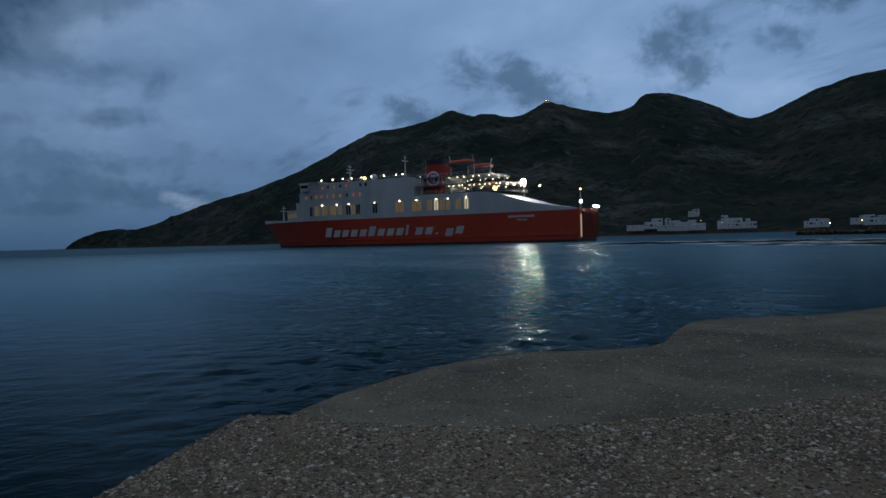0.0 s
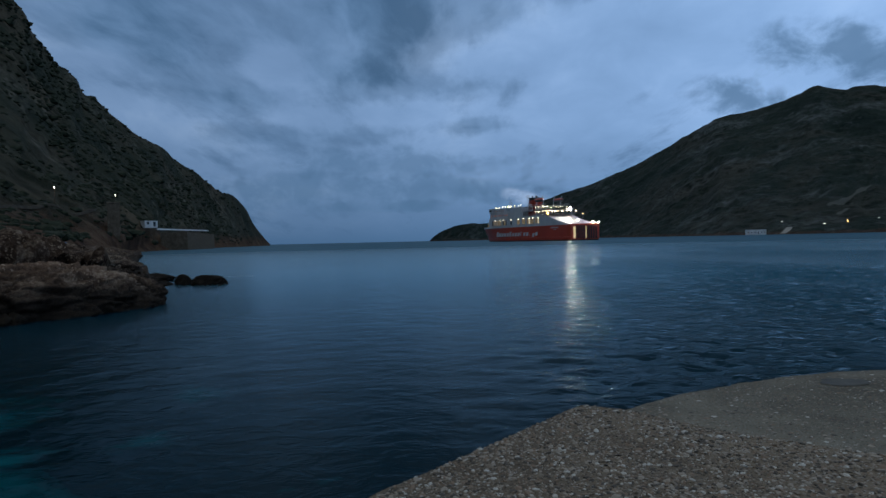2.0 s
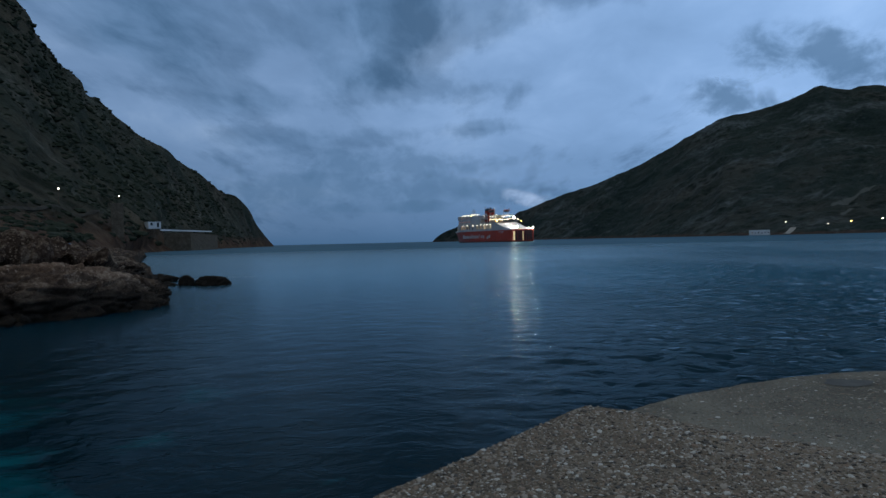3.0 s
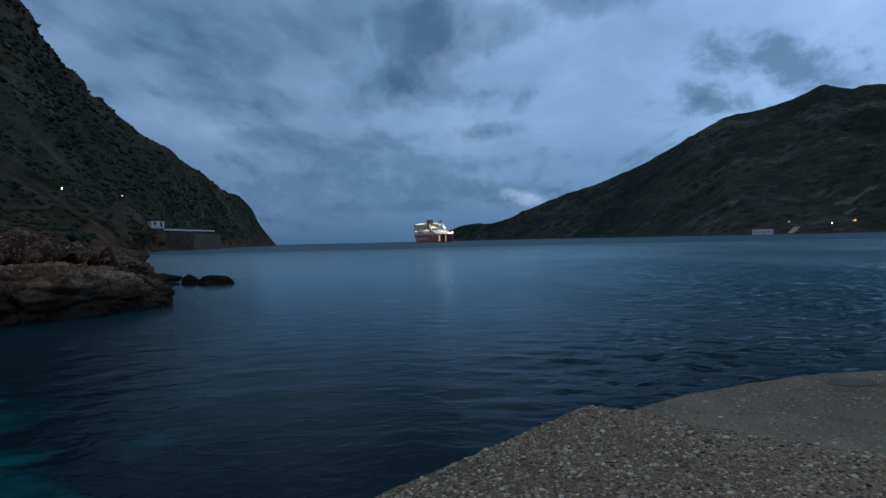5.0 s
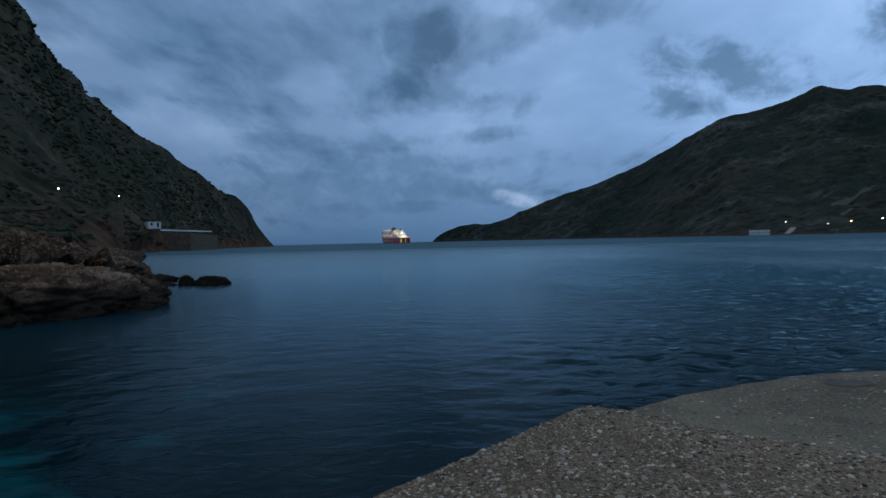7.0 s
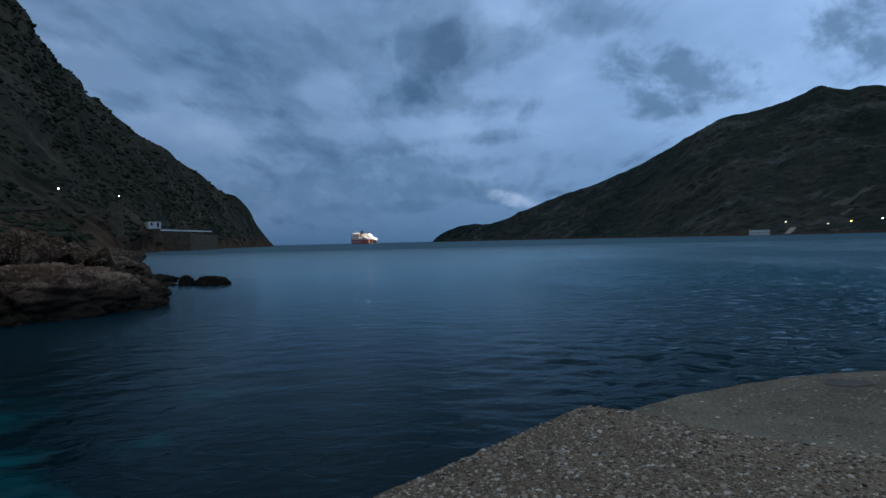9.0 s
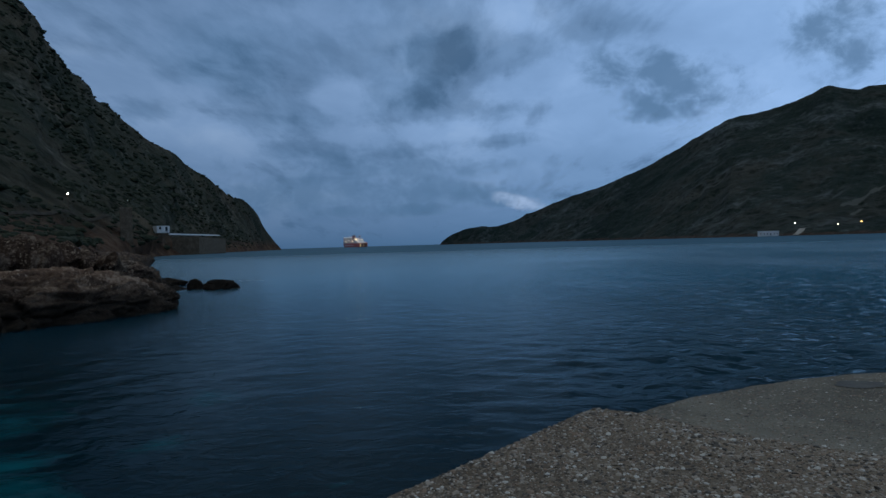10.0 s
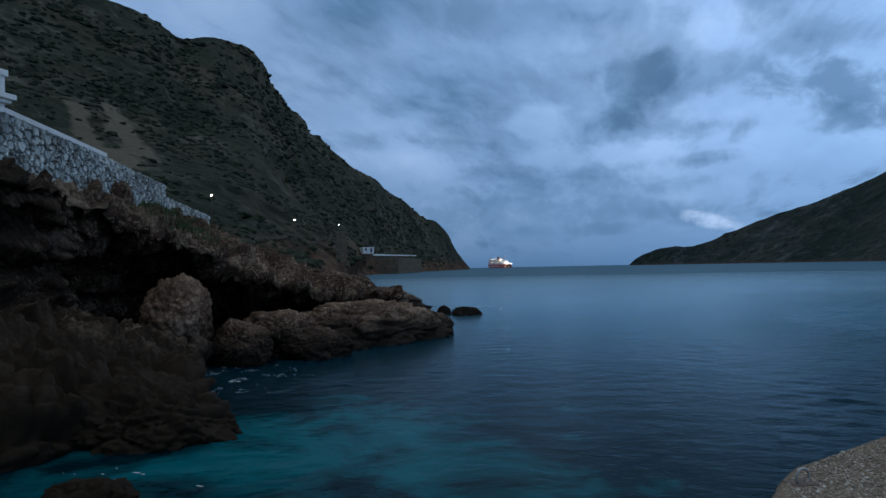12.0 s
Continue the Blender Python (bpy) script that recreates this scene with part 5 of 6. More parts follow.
def build_ferry():
    ship = empty("ferry")
    tagged(ship, "red and white car ferry with lit decks, leaving the bay", "ferry")
    # hull
    for name, z0, z1, steps, mat, label in (("hull", 0.7, 10.0, 12, "red", "red painted hull"), ("boot_topping", -2.0, 0.7, 5, "boot", "dark paint along the waterline")):
        port = hull_rows(z0, z1, steps)
        rows = [side + [(x, -y, z) for x, y, z in reversed(side)] for side in port]
        bm = sheet(rows)
        bm.faces.new([v for v in bm.verts][:steps * 2])
        bmesh.ops.recalc_face_normals(bm, faces=bm.faces[:])
        part(name, bm, M[mat], ship, label)
    for s in (1, -1):
        rows = [[(x, s * (y - 0.02), 2.1), (x, s * (y + 0.22), 2.2), (x, s * (y + 0.22), 2.5), (x, s * (y - 0.02), 2.6)] for x, y, z in (r[0] for r in hull_rows(2.35, 2.35, 1))]
        bm = sheet(rows)
        bmesh.ops.recalc_face_normals(bm, faces=bm.faces[:])
        part("rubbing_strake", bm, M["red"], ship)
    # white sides, foredeck and deckhouses
    part("foredeck_bulwark", prism(46, 70.8, 9.95, lambda x: 10.4 + max(0, (x - 46)) * 0.035, 0.0), M["white"], ship)
    part("lower_superstructure", prism(-65.8, 47.5, 9.98, lambda x: stern_line(x) if x < -34 else 17.2, -0.02, 70), M["white"], ship)
    part("forecastle_house", prism(47.5, 54, 10.4, 14.6, 0.6, 6), M["white"], ship)
    part("middle_superstructure", prism(-7.5, 45.5, 17.2, 20.9, 0.15, 30), M["white"], ship)
    part("upper_superstructure", prism(-5.0, 43.5, 20.9, 24.0, 0.6, 30), M["white"], ship)
    bridge = part("bridge", prism(36, 45.0, 20.9, 24.4, 0.2, 6), M["white"], ship)
    for s in (1, -1):
        part("bridge_wing", boxes((39.5, 43.5, min(s * 7.6, s * 9.9), max(s * 7.6, s * 9.9), 21.4, 24.2), bevel=0.15), M["white"], bridge)
        part("wing_window", boxes((39.8, 43.2, min(s * 9.88, s * 9.95), max(s * 9.88, s * 9.95), 22.6, 23.7)), M["glass"], bridge)
    part("bridge_window", boxes((44.95, 45.08, -7.0, 7.0, 22.5, 23.6)), M["glass"], bridge)
    part("bridge_roof", prism(35, 45.8, 24.4, 24.75, -0.2, 6), M["white"], bridge)
    # decks aft of the funnel
    for x0, x1, z, inset in ((-42, -7.5, 17.2, 0.5), (-41, -8, 20.2, 0.8), (-36, -8, 23.2, 1.4)):
        deck_part = part("open_deck", prism(x0, x1, z, z + 0.25, inset, 14), M["deckgrey"], ship)
        for s in (1, -1):
            bm = bmesh.new()
            y = s * (beam_at(-20) - inset - 0.1)
            for h in (0.45, 0.8, 1.1):
                rod(bm, (x0, y, z + 0.25 + h), (x1, y, z + 0.25 + h), 0.035, sides=5)
            for k in range(int((x1 - x0) / 2) + 1):
                rod(bm, (x0 + k * 2, y, z + 0.2), (x0 + k * 2, y, z + 1.35), 0.04, sides=5)
            part("railing", bm, M["white"], deck_part)
            for k in range(4):
                x = x0 + 2 + k * (x1 - x0 - 4) / 3
                part("pillar", rod(bmesh.new(), (x, y * 0.97, z - 2.8), (x, y * 0.97, z), 0.12), M["white"], deck_part)
    part("casing", boxes((-20, -8, -6.0, 6.0, 17.2, 23.2), bevel=0.2), M["white"], ship)
    # the railing round the top deck
    for s in (1, -1):
        bm = bmesh.new()
        for h in (0.5, 1.0):
            rod(bm, (-4.5, s * 8.6, 24.0 + h), (24, s * 8.6, 24.0 + h), 0.04, sides=5)
        for k in range(15):
            rod(bm, (-4.5 + 2 * k, s * 8.6, 24.0), (-4.5 + 2 * k, s * 8.6, 25.0), 0.045, sides=5)
        part("railing", bm, M["white"], ship)
    # funnel
    bm = bmesh.new()
    rows = []
    for z, k in ((16.6, 1.0), (24.0, 0.97), (27.8, 0.93)):
        rows.append([(-13.2 + 4.4 * k * math.copysign(abs(math.cos(a)) ** 0.6, math.cos(a)) - (z - 17) * 0.10, 3.7 + 3.7 * math.copysign(abs(math.sin(a)) ** 0.35, math.sin(a)), z) for a in np.linspace(0, 2 * math.pi, 40, endpoint=False)])
    bm = sheet(rows, closed=True)
    bm.faces.new([v for v in bm.verts][-40:])
    bmesh.ops.recalc_face_normals(bm, faces=bm.faces[:])
    funnel = part("funnel", bm, M["red"], ship, "red funnel with a white ring badge")
    top_rows = [[(x - 0.25 * (x + 13) * 0.1, y + (0.05 if y > 3.7 else -0.05), z) for x, y, z in [(p[0], p[1], z) for p in rows[-1]]] for z in (27.8, 29.6)]
    bm = sheet(top_rows, closed=True)
    bm.faces.new([v for v in bm.verts][-40:])
    bmesh.ops.recalc_face_normals(bm, faces=bm.faces[:])
    part("funnel_cap", bm, M["dark"], funnel, "black funnel top")
    for s in (1,):
        ring_rows = [[(-13.9 + r * math.cos(a), s * 7.47, 22.9 + r * math.sin(a)) for r in (2.0, 2.6)] for a in np.linspace(0, 2 * math.pi, 40)]
        part("badge_ring", sheet(ring_rows), M["badge"], funnel, "white ring badge")
        bm = boxes((-15.2, -13.0, s * 7.46 - 0.02, s * 7.46 + 0.02, 23.5, 24.1), (-14.5, -13.8, s * 7.46 - 0.02, s * 7.46 + 0.02, 21.5, 23.6), (-13.6, -12.6, s * 7.46 - 0.02, s * 7.46 + 0.02, 22.4, 23.0))
        part("badge_mark", bm, M["badge"], funnel)
    for x, y in ((-11.5, 4.5), (-13.0, 2.0), (-15.2, 4.2)):
        part("exhaust_pipe", rod(bmesh.new(), (x, y, 29.0), (x - 0.4, y, 31.0), 0.45, sides=12), M["dark"], funnel)
    # masts
    for x, z0, z1 in ((27, 24.0, 31.5), (2, 24.0, 33.0), (61, 10.6, 17.0)):
        mast = part("mast", rod(bmesh.new(), (x, 0, z0), (x, 0, z1), 0.35, 0.12), M["white"], ship)
        part("yard", boxes((x - 0.15, x + 0.15, -2.2, 2.2, z1 - 2.2, z1 - 1.95), (x - 0.12, x + 0.12, -1.2, 1.2, z1 - 1.0, z1 - 0.8)), M["white"], mast)
        if x > 20 and x < 50:
            part("radar", boxes((x + 0.2, x + 0.5, -1.8, 1.8, z1 - 3.4, z1 - 3.0)), M["white"], mast)
    part("dome", ball(bmesh.new(), (12.5, 5, 25.4), 1.1, 3), M["white"], ship, smooth=True)
    # lifeboats in their davits
    for x, s in ((-25, 1), (-25, -1)):
        rows = []
        for u in np.linspace(-1, 1, 17):
            k = math.sqrt(max(0.0, 1 - abs(u) ** 2.6))
            rows.append([(x + u * 5.2, s * 7.6 + 1.6 * k * math.cos(a), 27.3 + 1.25 * k * math.sin(a) + 0.25 * u * u) for a in np.linspace(0, 2 * math.pi, 16, endpoint=False)])
        boat = part("lifeboat", sheet(rows, closed=True), M["deckgrey"], ship, "grey-white lifeboat with a red cover", smooth=True)
        cover = [[(p[0], s * 7.6 + (p[1] - s * 7.6) * 1.04, max(p[2], 27.2) + 0.06) for p in row] for row in rows]
        part("cover", sheet(cover, closed=True), M["red"], boat, smooth=True)
        for dx in (-4.4, 4.4):
            bm = bmesh.new()
            rod(bm, (x + dx, s * 6.4, 23.2), (x + dx, s * 6.8, 28.2), 0.22)
            rod(bm, (x + dx, s * 6.8, 28.2), (x + dx, s * 7.8, 30.0), 0.18)
            part("davit", bm, M["white"], boat)
    # large openings and windows of the lower deck, port and starboard alike
    wide = [(39.4, 37.2, 0), (36.8, 33.6, 1), (33.0, 30.2, 1), (29.2, 26.4, 1), (25.4, 23.7, 1), (21.7, 19.8, 0), (19.4, 17.6, 1), (17.2, 15.5, 0), (9.9, 7.9, 0), (0.1, -3.3, 1), (-6.8, -10.5, 1), (-12.9, -14.6, 1), (-15.6, -17.2, 2), (-17.9, -19.7, 1), (-20.3, -21.9, 1), (-24.1, -25.8, 1), (-27.3, -28.7, 2)]
    for s in (1, -1):
        for a, b, kind in wide:
            y = s * (beam_at((a + b) / 2) + 0.02)
            pane = part("deck_window", side_pane(b, a, 11.8, 15.4, y), M[("dark", "window", "bright")[kind]], ship)
            part("post", boxes(((a + b) / 2 - 0.12, (a + b) / 2 + 0.12, y - 0.05, y + 0.09, 11.8, 15.4)), M["white"], pane)
        for k, x in enumerate((41.6, 38.8, 36.1, 33.4, 30.6, 27.5, 24.4, 21.3, 18.4, 15.5)):
            y = s * (beam_at(x) - 0.15)
            part("cabin_window", side_pane(x - 0.4, x + 0.4, 18.4, 19.7, y, 0.1), M["redlit" if k not in (1, 4, 7) else ("window" if k == 4 else "glass")], ship)
        for k, x in enumerate((40.3, 36.4, 33.1, 30.4, 27.4, 24.6, 21.9, 15.5, 13.1)):
            y = s * (beam_at(x) - 0.6)
            part("cabin_window", side_pane(x - 0.4, x + 0.4, 21.9, 23.1, y, 0.1), M["window" if k == 4 else ("redlit" if k in (2, 6) else "glass")], ship)
        for x in (48.4, 49.8, 51.2, 52.6):
            y = s * (beam_at(x) - 0.58)
            part("forecastle_window", side_pane(x - 0.45, x + 0.45, 11.6, 13.4, y, 0.1), M["window"], ship)
    # plain white shapes where the line's lettering stands on the side
    pitch = 59.4 / 15
    for s in (1, -1):
        for k in range(15):
            x = 32.0 - k * pitch * 1.0
            tall = 3.5 if k in (0, 5, 9) else (0.6 if k == 12 else 2.5)
            low = 3.6 if k != 13 else 2.9
            y = s * (beam_at(x) + 0.0)
            w = 0.9 if k in (9, 12) else 2.75
            bm = bmesh.new()
            ring = [(x, low), (x - w, low), (x - w - 0.8, low + tall), (x - 0.8, low + tall)]
            outer = [bm.verts.new((px, y + s * 0.05, pz)) for px, pz in ring]
            inner_ring = [bm.verts.new((px, y - s * 0.1, pz)) for px, pz in ring]
            bm.faces.new(outer)
            for i in range(4):
                bm.faces.new((outer[i], outer[(i + 1) % 4], inner_ring[(i + 1) % 4], inner_ring[i]))
            bmesh.ops.recalc_face_normals(bm, faces=bm.faces[:])
            part("side_mark", bm, M["white"], ship, "white slanted mark on the red side")
        part("name_bar", boxes((-52, -43, s * 10.2 - 0.03, s * 10.2 + 0.04, 8.2, 8.9)), M["white"], ship)
        part("name_bar", boxes((-49.5, -46, s * 10.2 - 0.03, s * 10.2 + 0.04, 7.2, 7.6)), M["white"], ship)
    # stern: two ramps between lit gaps
    part("stern_frame", boxes((-66.6, -65.9, -10.2, 10.2, 8.6, 10.4), (-66.6, -65.9, -10.2, -8.8, 1.5, 8.6), (-66.6, -65.9, 8.8, 10.2, 1.5, 8.6), bevel=0.08), M["red"], ship)
    part("car_deck", boxes((-66.2, -65.98, -8.8, 8.8, 1.5, 8.6)), M["cardeck"], ship, "lit car deck behind the ramps")
    for y0, y1 in ((-9.0, -0.75), (0.15, 7.2)):
        ramp_part = part("stern_ramp", boxes((-67.0, -66.5, y0, y1, 1.2, 9.4), bevel=0.1), M["boot"], ship, "dark raised stern ramp")
        for k in range(5):
            y = y0 + 0.6 + k * (y1 - y0 - 1.2) / 4
            part("rib", boxes((-67.2, -66.98, y - 0.12, y + 0.12, 1.4, 9.2)), M["red"], ramp_part)
    part("stern_mast", rod(bmesh.new(), (-64, 0, 10.4), (-64, 0, 17), 0.16, 0.08), M["white"], ship)
    # lamps
    def lamps(name, mat, places, r, label=""):
        for at in places:
            part(name, ball(bmesh.new(), at, r, 1), M[mat], ship, label)
    lamps("deck_lamp", "lamp", [(x, s * 8.75, 25.2) for x in (34, 28.7, 24, 20, 15.5, 11.1, 5.7, 0.5, -2.3) for s in (1, -1)], 0.33)
    lamps("deck_lamp", "lamp", [(x, 8.95, 22.3) for x in (11.5, 8.0, 3.0, -1.0)], 0.40)
    lamps("deck_lamp", "yellow", [(14.0, 8.9, 24.8)], 0.6, "yellow lit deck lamp")
    rng = random.Random(8)
    for z, y, xs in ((22.8, 7.4, range(-35, -19, 3)), (19.8, 8.2, range(-40, -19, 2)), (22.6, -3.0, range(-34, -20, 5)), (19.6, 0.0, range(-41, -21, 6)), (22.7, -7.4, range(-35, -19, 5)), (19.8, -8.0, range(-40, -19, 5))):
        lamps("deck_lamp", "lamp", [(x + rng.uniform(-0.5, 0.5), y, z) for x in xs], 0.2)
    lamps("deck_lamp", "lamp", [(-42, 8.0, 19.4), (-44, 7.0, 19.2), (-46, 3.0, 19.0), (-48, -6.0, 19.2)], 0.42)
    lamps("side_lamp", "lamp", [(x, 10.3, 15.6) for x in (33, 26, 20.5, 9, -1.6, -8.6, -16.4, -20.9, -28)], 0.30)
    lamps("orange_lamp", "orange", [(-38, 8.9, 18.2)], 0.7, "orange lit lamp")
    flood = part("floodlight_mast", rod(bmesh.new(), (-42, -6.6, 14), (-42, -6.6, 20.0), 0.2, 0.14), M["white"], ship)
    part("floodlight", rod(bmesh.new(), (-42.24, -5.61, 20.85), (-42.2, -5.5, 20.85), 0.95, sides=20), M["flood"], flood, "glaring white floodlight")
    part("floodlight_housing", rod(bmesh.new(), (-42.56, -6.50, 20.9), (-42.244, -5.622, 20.85), 0.45, 1.05, sides=20), M["dark"], flood)
    lamps("stern_light", "sternlight", [(-66.9, -5.6, 11.4), (-66.9, -9.6, 11.4)], 0.42, "glaring white stern light")
    lamps("stern_light", "sternlight", [(-65.5, 4.6, 12.6)], 0.35, "small white stern light on a post")
    part("light_post", rod(bmesh.new(), (-65.5, 4.6, 10.0), (-65.5, 4.6, 12.4), 0.1), M["white"], ship)
    lamps("stern_light", "orange", [(-64, 0, 16.8)], 0.3, "small orange stern light")
    return ship


# ---- clouds ----
CLOUD_FAR = 4300.0


def cloud_material(name, tone, bright, seed, thick):
    """Thin cloud: it lets the sky through at its torn edges and gives off the twilight that it scatters."""
    m = bpy.data.materials.new(name)
    m.use_nodes = True
    t = m.node_tree
    t.nodes.clear()
    where = node(t, "ShaderNodeTexCoord").outputs["Object"]
    soft = t.nodes.new("ShaderNodeAttribute")
    soft.attribute_name = "soft"
    shift = stretched(t, where, (1, 1, 1.25), (seed * 913.0, seed * 377.0, 0))
    coarse = noise_of(t, shift, 0.0044, 7, 0.55, 0.35)
    fine = noise_of(t, shift, 0.014, 6, 0.58, 0.3)
    torn = maths(t, "ADD", maths(t, "MULTIPLY", coarse, 0.8), maths(t, "MULTIPLY", fine, 0.2))
    body = maths(t, "ADD", soft.outputs["Fac"], maths(t, "MULTIPLY", maths(t, "SUBTRACT", torn, 0.5), 3.6))
    alpha = maths(t, "MULTIPLY", ramp(t, maths(t, "MULTIPLY", body, 0.7), [(0.10, (0.0,)), (0.85, (thick,))], "EASE"), ramp(t, soft.outputs["Fac"], [(0.0, (0.0,)), (0.55, (1.0,))], "EASE"))
    colour = ramp(t, torn, [(0.35, bright), (0.55, tone)])
    e = node(t, "ShaderNodeEmission", [("Color", colour)], Strength=1.0)
    clear = node(t, "ShaderNodeBsdfTransparent")
    mixed = node(t, "ShaderNodeMixShader", [(0, alpha), (1, clear.outputs[0]), (2, e.outputs[0])])
    node(t, "ShaderNodeOutputMaterial", [("Surface", mixed.outputs[0])])
    return m


def build_cloud(el, wide, tall, lean, mat, label, far):
    """One bank of cloud, wide by tall degrees, at el degrees over the horizon; turning it about the zenith makes it drift."""
    n, k = 28, 18
    verts, faces, soft = [], [], []
    for j in range(k + 1):
        for i in range(n + 1):
            u, v = i / n * 2 - 1, j / k * 2 - 1
            a = radians((u * wide / 2) + lean * v)
            e = radians(el + v * tall / 2 + lean * 0.25 * u)
            bulge = 1 + 0.012 * (1 - u * u) * (1 - v * v)
            verts.append((-math.sin(a) * math.cos(e) * far * bulge, math.cos(a) * math.cos(e) * far * bulge, math.sin(e) * far * bulge))
            soft.append(max(0.0, 1 - (u * u + v * v)) ** 1.4)
    for j in range(k):
        for i in range(n):
            p = j * (n + 1) + i
            faces.append((p, p + 1, p + n + 2, p + n + 1))
    mesh = bpy.data.meshes.new("cloud")
    mesh.from_pydata(verts, [], faces)
    mesh.attributes.new("soft", "FLOAT", "POINT").data.foreach_set("value", soft)
    mesh.polygons.foreach_set("use_smooth", [True] * len(mesh.polygons))
    mesh.materials.append(mat)
    ob = new("backdrop_cloud", mesh)
    ob.visible_shadow = False
    return tagged(ob, label, "cloud", "drifting clouds", "structure")


DARK, PALE = (0.066, 0.150, 0.275), (0.100, 0.205, 0.360)
# height, width, depth in degrees, lean, then bearing at the start and degrees of drift in a second
CLOUDS = [(12.6, 13, 5.6, 3.0, -34.8, 1.72), (14.2, 8, 7.5, 1.0, -47.5, 1.78), (17.5, 12, 5, 0.0, -58.0, 1.7), (10.4, 8, 3.4, 1.5, -25.5, 0.9), (14.0, 6, 3.0, 1.0, -55.5, 1.3)]
CLOUDS_LOW = [(4.2, 32, 3.6, 0.0, 8.0, 0.1), (4.1, 10, 2.4, 0.9, -4.2, 0.10), (6.6, 26, 3.0, 0.0, 6.0, 0.1), (3.0, 12, 1.2, 0.0, 3.5, 0.1)]
CLOUDS_LIT = [(3.3, 6.0, 1.8, 1.7, -8.2, 0.20)]

# the banks of the high layer in the middle of the film: bearing, height, width and depth in degrees, density
SHEET_HIGH, SHEET_REACH = 600.0, 4700.0
BANKS = [
    (20.5, 16.6, 13.0, 5.0, 1.0), (3.0, 16.6, 12.5, 5.5, 1.05), (4.6, 12.4, 7.5, 3.6, 1.0), (14.0, 10.4, 9.5, 2.4, 0.8), (18.6, 13.2, 8.0, 3.0, 0.75), (-4.2, 8.2, 5.0, 1.3, 0.8), (-6.2, 15.8, 5.0, 3.0, 0.55),
    (-12.5, 17.6, 6.5, 2.6, 0.5), (24.0, 14.2, 5.0, 2.4, 0.7), (11.5, 14.6, 6.0, 2.6, 0.4), (9.0, 7.8, 16.0, 1.6, 0.55), (-3.0, 11.0, 9.0, 1.8, 0.35), (26.0, 11.0, 7.0, 2.6, 0.55), (9.0, 22.5, 20.0, 4.0, 0.8), (30.0, 23.5, 13.0, 6.0, 0.9), (-16.0, 24.0, 14.0, 4.0, 0.6)]


def sheet_reach(el):
    """How far off the cloud layer stands el degrees over the horizon."""
    k = math.tan(radians(el)) * SHEET_REACH / SHEET_HIGH
    return SHEET_REACH * (math.sqrt(k * k + 4) - k) / 2


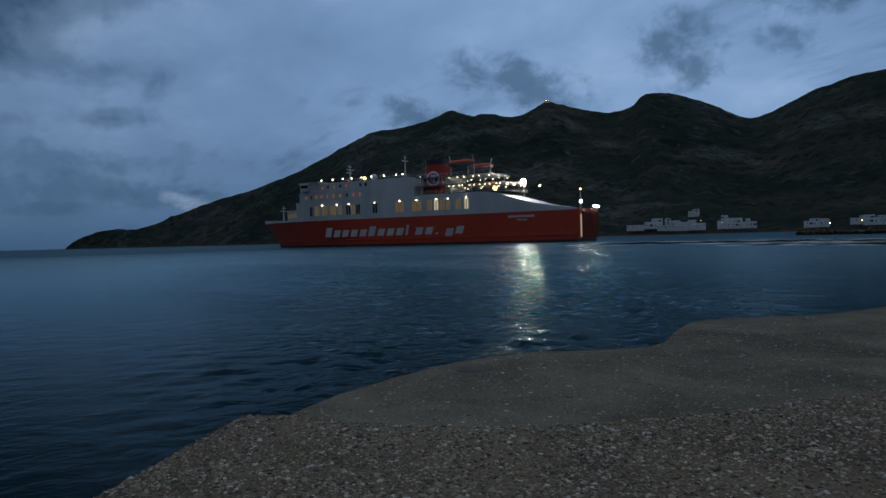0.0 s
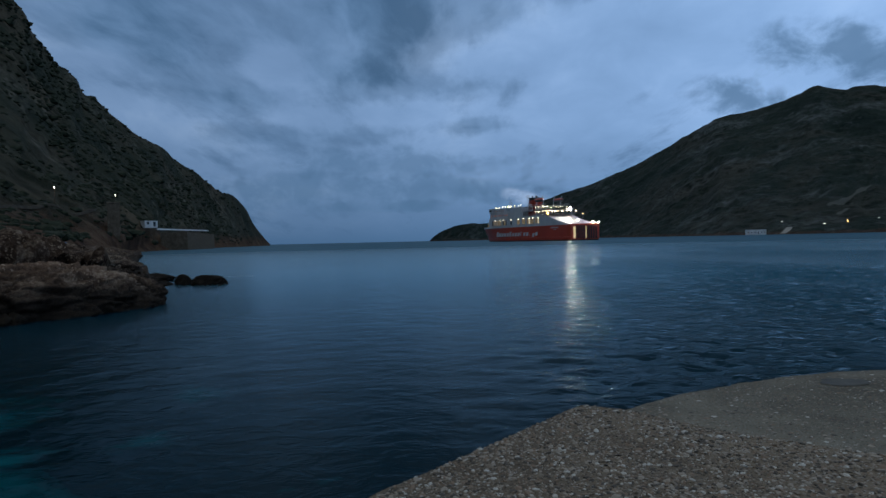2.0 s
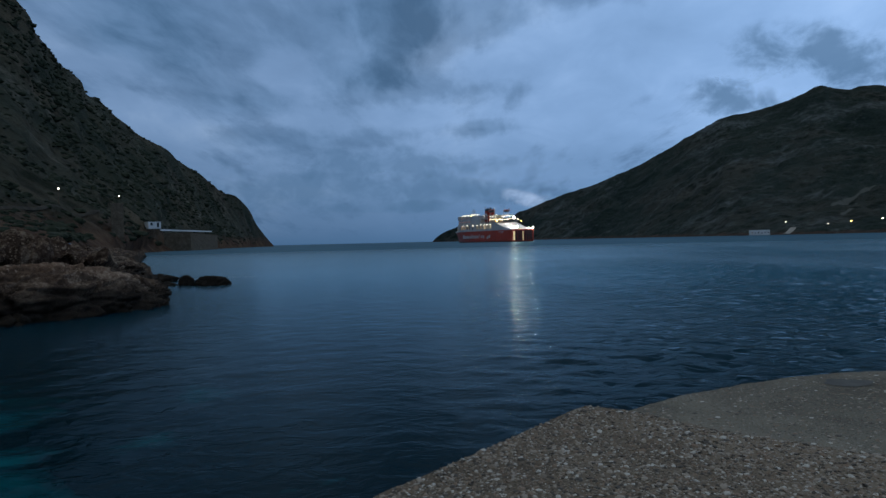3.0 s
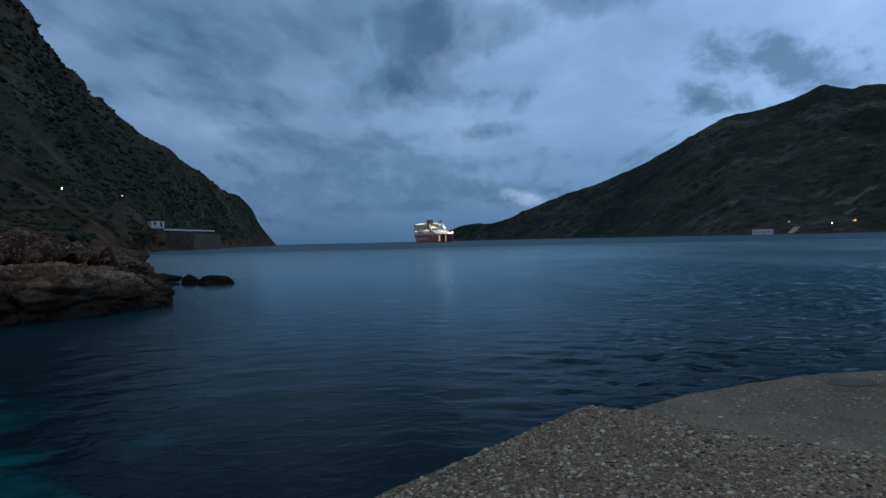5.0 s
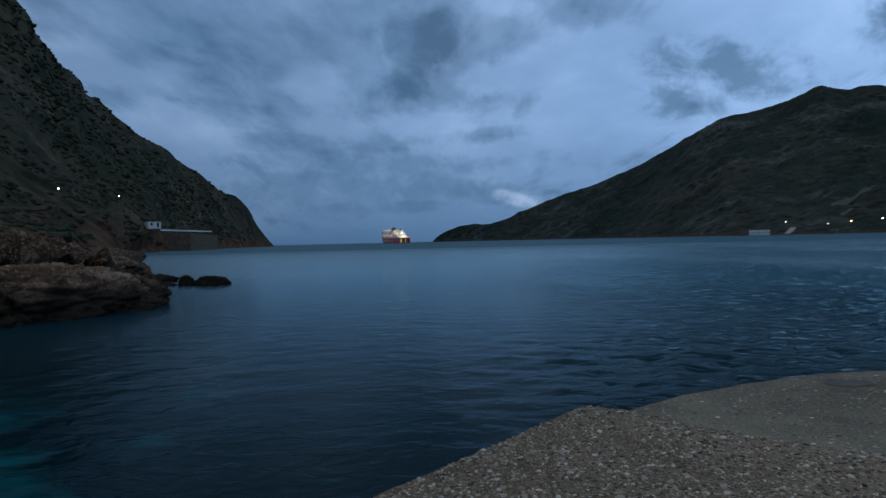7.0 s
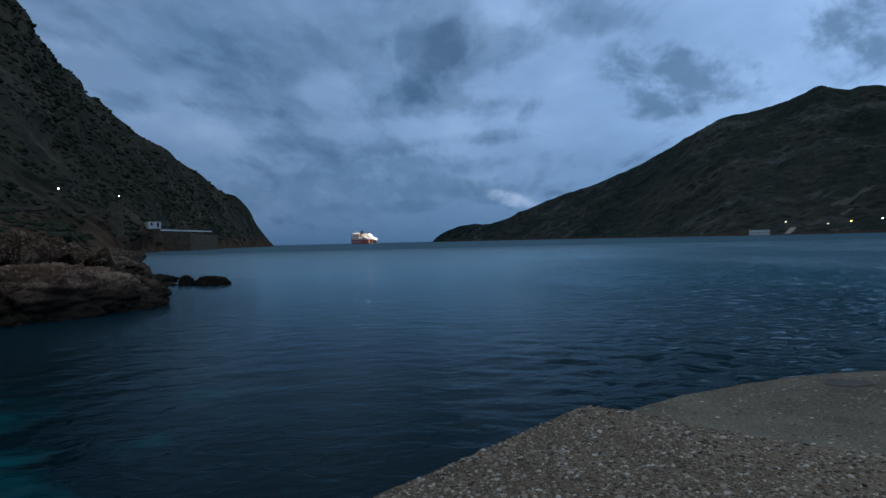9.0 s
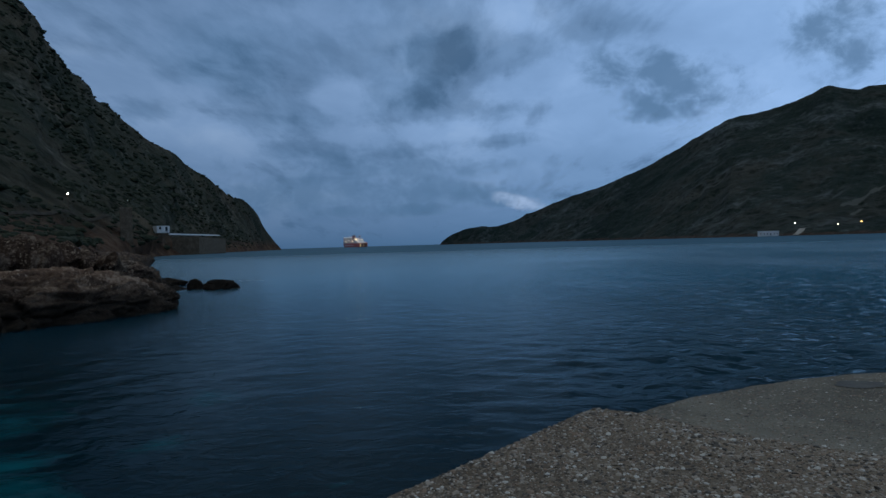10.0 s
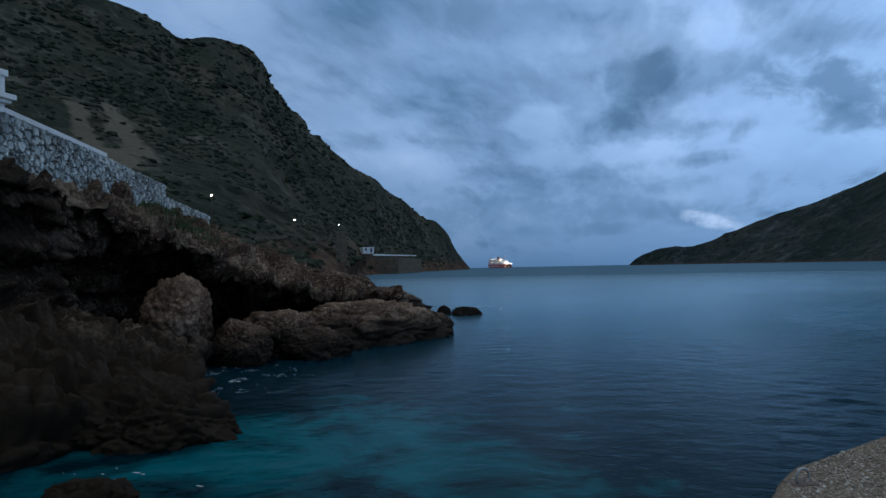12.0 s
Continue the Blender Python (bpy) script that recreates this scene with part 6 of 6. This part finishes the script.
def cloud_sheet():
    """The high layer: one wide vault of thin cloud, dense where its banks lie, that drifts out to sea."""
    banks = []
    for az, el, wide, tall, dense in BANKS:
        d, near, far = sheet_reach(el), sheet_reach(el + tall / 2), sheet_reach(max(1.0, el - tall / 2))
        p = bearing(az, d) - Vector((12.0 * 6, 40.0 * 6, 0))
        banks.append((p.x, p.y, math.sin(radians(az)), math.cos(radians(az)), d * radians(wide) / 2, (far - near) / 2, dense))
    rings, turns = list(np.geomspace(120, 4650, 120)), 200
    verts, soft = [(0.0, 0.0, SHEET_HIGH)], [0.0]
    for d in rings:
        fade = max(0.0, min(1.0, (4400 - d) / 900))
        for k in range(turns):
            p = bearing(k * 360.0 / turns, d)
            total = 0.0
            for bx, by, sn, cs, rx, ry, dense in banks:
                dx, dy = p.x - bx, p.y - by
                total += dense * math.exp(-((dx * cs + dy * sn) / rx) ** 2 - ((dy * cs - dx * sn) / ry) ** 2)
            verts.append((p.x, p.y, SHEET_HIGH * (1 - (d / SHEET_REACH) ** 2)))
            soft.append(min(1.2, total) * fade)
    faces = [(0, 1 + k, 1 + (k + 1) % turns) for k in range(turns)]
    faces += [(1 + i * turns + k, 1 + (i + 1) * turns + k, 1 + (i + 1) * turns + (k + 1) % turns, 1 + i * turns + (k + 1) % turns) for i in range(len(rings) - 1) for k in range(turns)]
    mesh = bpy.data.meshes.new("cloud")
    mesh.from_pydata(verts, [], faces)
    mesh.attributes.new("soft", "FLOAT", "POINT").data.foreach_set("value", soft)
    mesh.polygons.foreach_set("use_smooth", [True] * len(mesh.polygons))
    m = bpy.data.materials.new("cloud_layer")
    m.use_nodes = True
    t = m.node_tree
    t.nodes.clear()
    where = node(t, "ShaderNodeTexCoord").outputs["Object"]
    bank = t.nodes.new("ShaderNodeAttribute")
    bank.attribute_name = "soft"
    coarse = noise_of(t, stretched(t, where, (1, 0.36, 1)), 0.0027, 9, 0.56, 0.2)
    fine = noise_of(t, stretched(t, where, (1, 0.36, 1), (300, 900, 0)), 0.0085, 6, 0.55, 0.25)
    torn = maths(t, "ADD", maths(t, "MULTIPLY", coarse, 0.75), maths(t, "MULTIPLY", fine, 0.25))
    body = maths(t, "ADD", maths(t, "MULTIPLY", bank.outputs["Fac"], 0.98), maths(t, "MULTIPLY", maths(t, "SUBTRACT", torn, 0.5), 2.9))
    alpha = ramp(t, body, [(0.02, (0.0,)), (0.5, (0.52,)), (1.0, (0.88,))], "EASE")
    inner = maths(t, "ADD", maths(t, "MULTIPLY", coarse, 0.4), maths(t, "MULTIPLY", fine, 0.6))
    colour = ramp(t, inner, [(0.36, (0.120, 0.232, 0.410)), (0.62, (0.042, 0.104, 0.202))])
    e = node(t, "ShaderNodeEmission", [("Color", colour)], Strength=1.0)
    mixed = node(t, "ShaderNodeMixShader", [(0, alpha), (1, node(t, "ShaderNodeBsdfTransparent").outputs[0]), (2, e.outputs[0])])
    node(t, "ShaderNodeOutputMaterial", [("Surface", mixed.outputs[0])])
    mesh.materials.append(m)
    ob = new("backdrop_cloud_layer", mesh)
    ob.visible_shadow = False
    return tagged(ob, "broken layer of dark blue-grey evening cloud", "cloud", kind="structure")


def build_clouds():
    made = []
    for k, (el, wide, tall, lean, az, rate) in enumerate(CLOUDS + CLOUDS_LOW + CLOUDS_LIT):
        lit = k >= len(CLOUDS) + len(CLOUDS_LOW)
        thick = 0.85 if lit else (0.72 if k < len(CLOUDS) else 0.5)
        mat = cloud_material("pale_cloud" if lit else "dark_cloud", (0.36, 0.49, 0.72) if lit else DARK, (0.27, 0.40, 0.63) if lit else PALE, k + 1, thick)
        label = "pale cloud edge lit by the last twilight" if lit else "dark blue-grey cloud drifting over the bay"
        made.append((build_cloud(el, wide * 1.35, tall * 1.35, lean, mat, label, CLOUD_FAR - 12 * k), az, rate))
    return made


# ---- motions ----
FERRY_ROWS = [
    (0.0, 108.1, 226.6, 33.2), (0.5, 96.6, 274.2, 29.5), (1.0, 81.5, 324.8, 23.9), (1.5, 71.5, 403.0, 22.4), (2.0, 64.0, 482.0, 23.0), (2.5, 54.0, 556.0, 23.2), (3.0, 40.6, 624.0, 22.4),
    (4.0, 10.0, 772.0, 20.0), (5.0, -21.2, 920.0, 18.6), (5.5, -38.7, 1022.0, 19.4), (6.0, -58.0, 1128.0, 20.8), (6.5, -76.5, 1238.6, 22.0), (7.0, -96.8, 1340.0, 23.4),
    (8.0, -146.0, 1505.0, 26.4), (9.0, -195.3, 1640.0, 29.0), (9.5, -220.2, 1692.8, 29.6), (10.5, -276.0, 1774.0, 31.3), (11.5, -342.0, 1825.0, 34.5), (12.0, -376.0, 1840.0, 35.2)]


def motions():
    for cloud, az, rate in clouds:
        walk(cloud, [(t, pose(0, 0, 0, 0, 0, az + rate * t)) for t in (0.0, 6.0, 12.0)])
    walk(layer, [(t, pose(12.0 * t, 40.0 * t, 0)) for t in (0.0, 6.0, 12.0)])
    walk(ferry, [(t, pose(x, y, 0, 0, 0, head + 90)) for t, x, y, head in FERRY_ROWS])


build_sea()
build_hills()
slope = ground_finder(bpy.data.objects["backdrop_left_hill"])
build_bushes(slope)
build_road(slope)
build_quay()
build_mooring_ring()
build_shore()
build_rocks()
build_wall()
build_terrace_building()
build_greenery(slope)
build_puddle()
build_left_shore(slope)
build_lamps(slope, ground_finder(bpy.data.objects["backdrop_right_hill"]))
build_village()
build_foam()
ferry = build_ferry()
clouds = build_clouds()
layer = cloud_sheet()
build_pebbles()
motions()
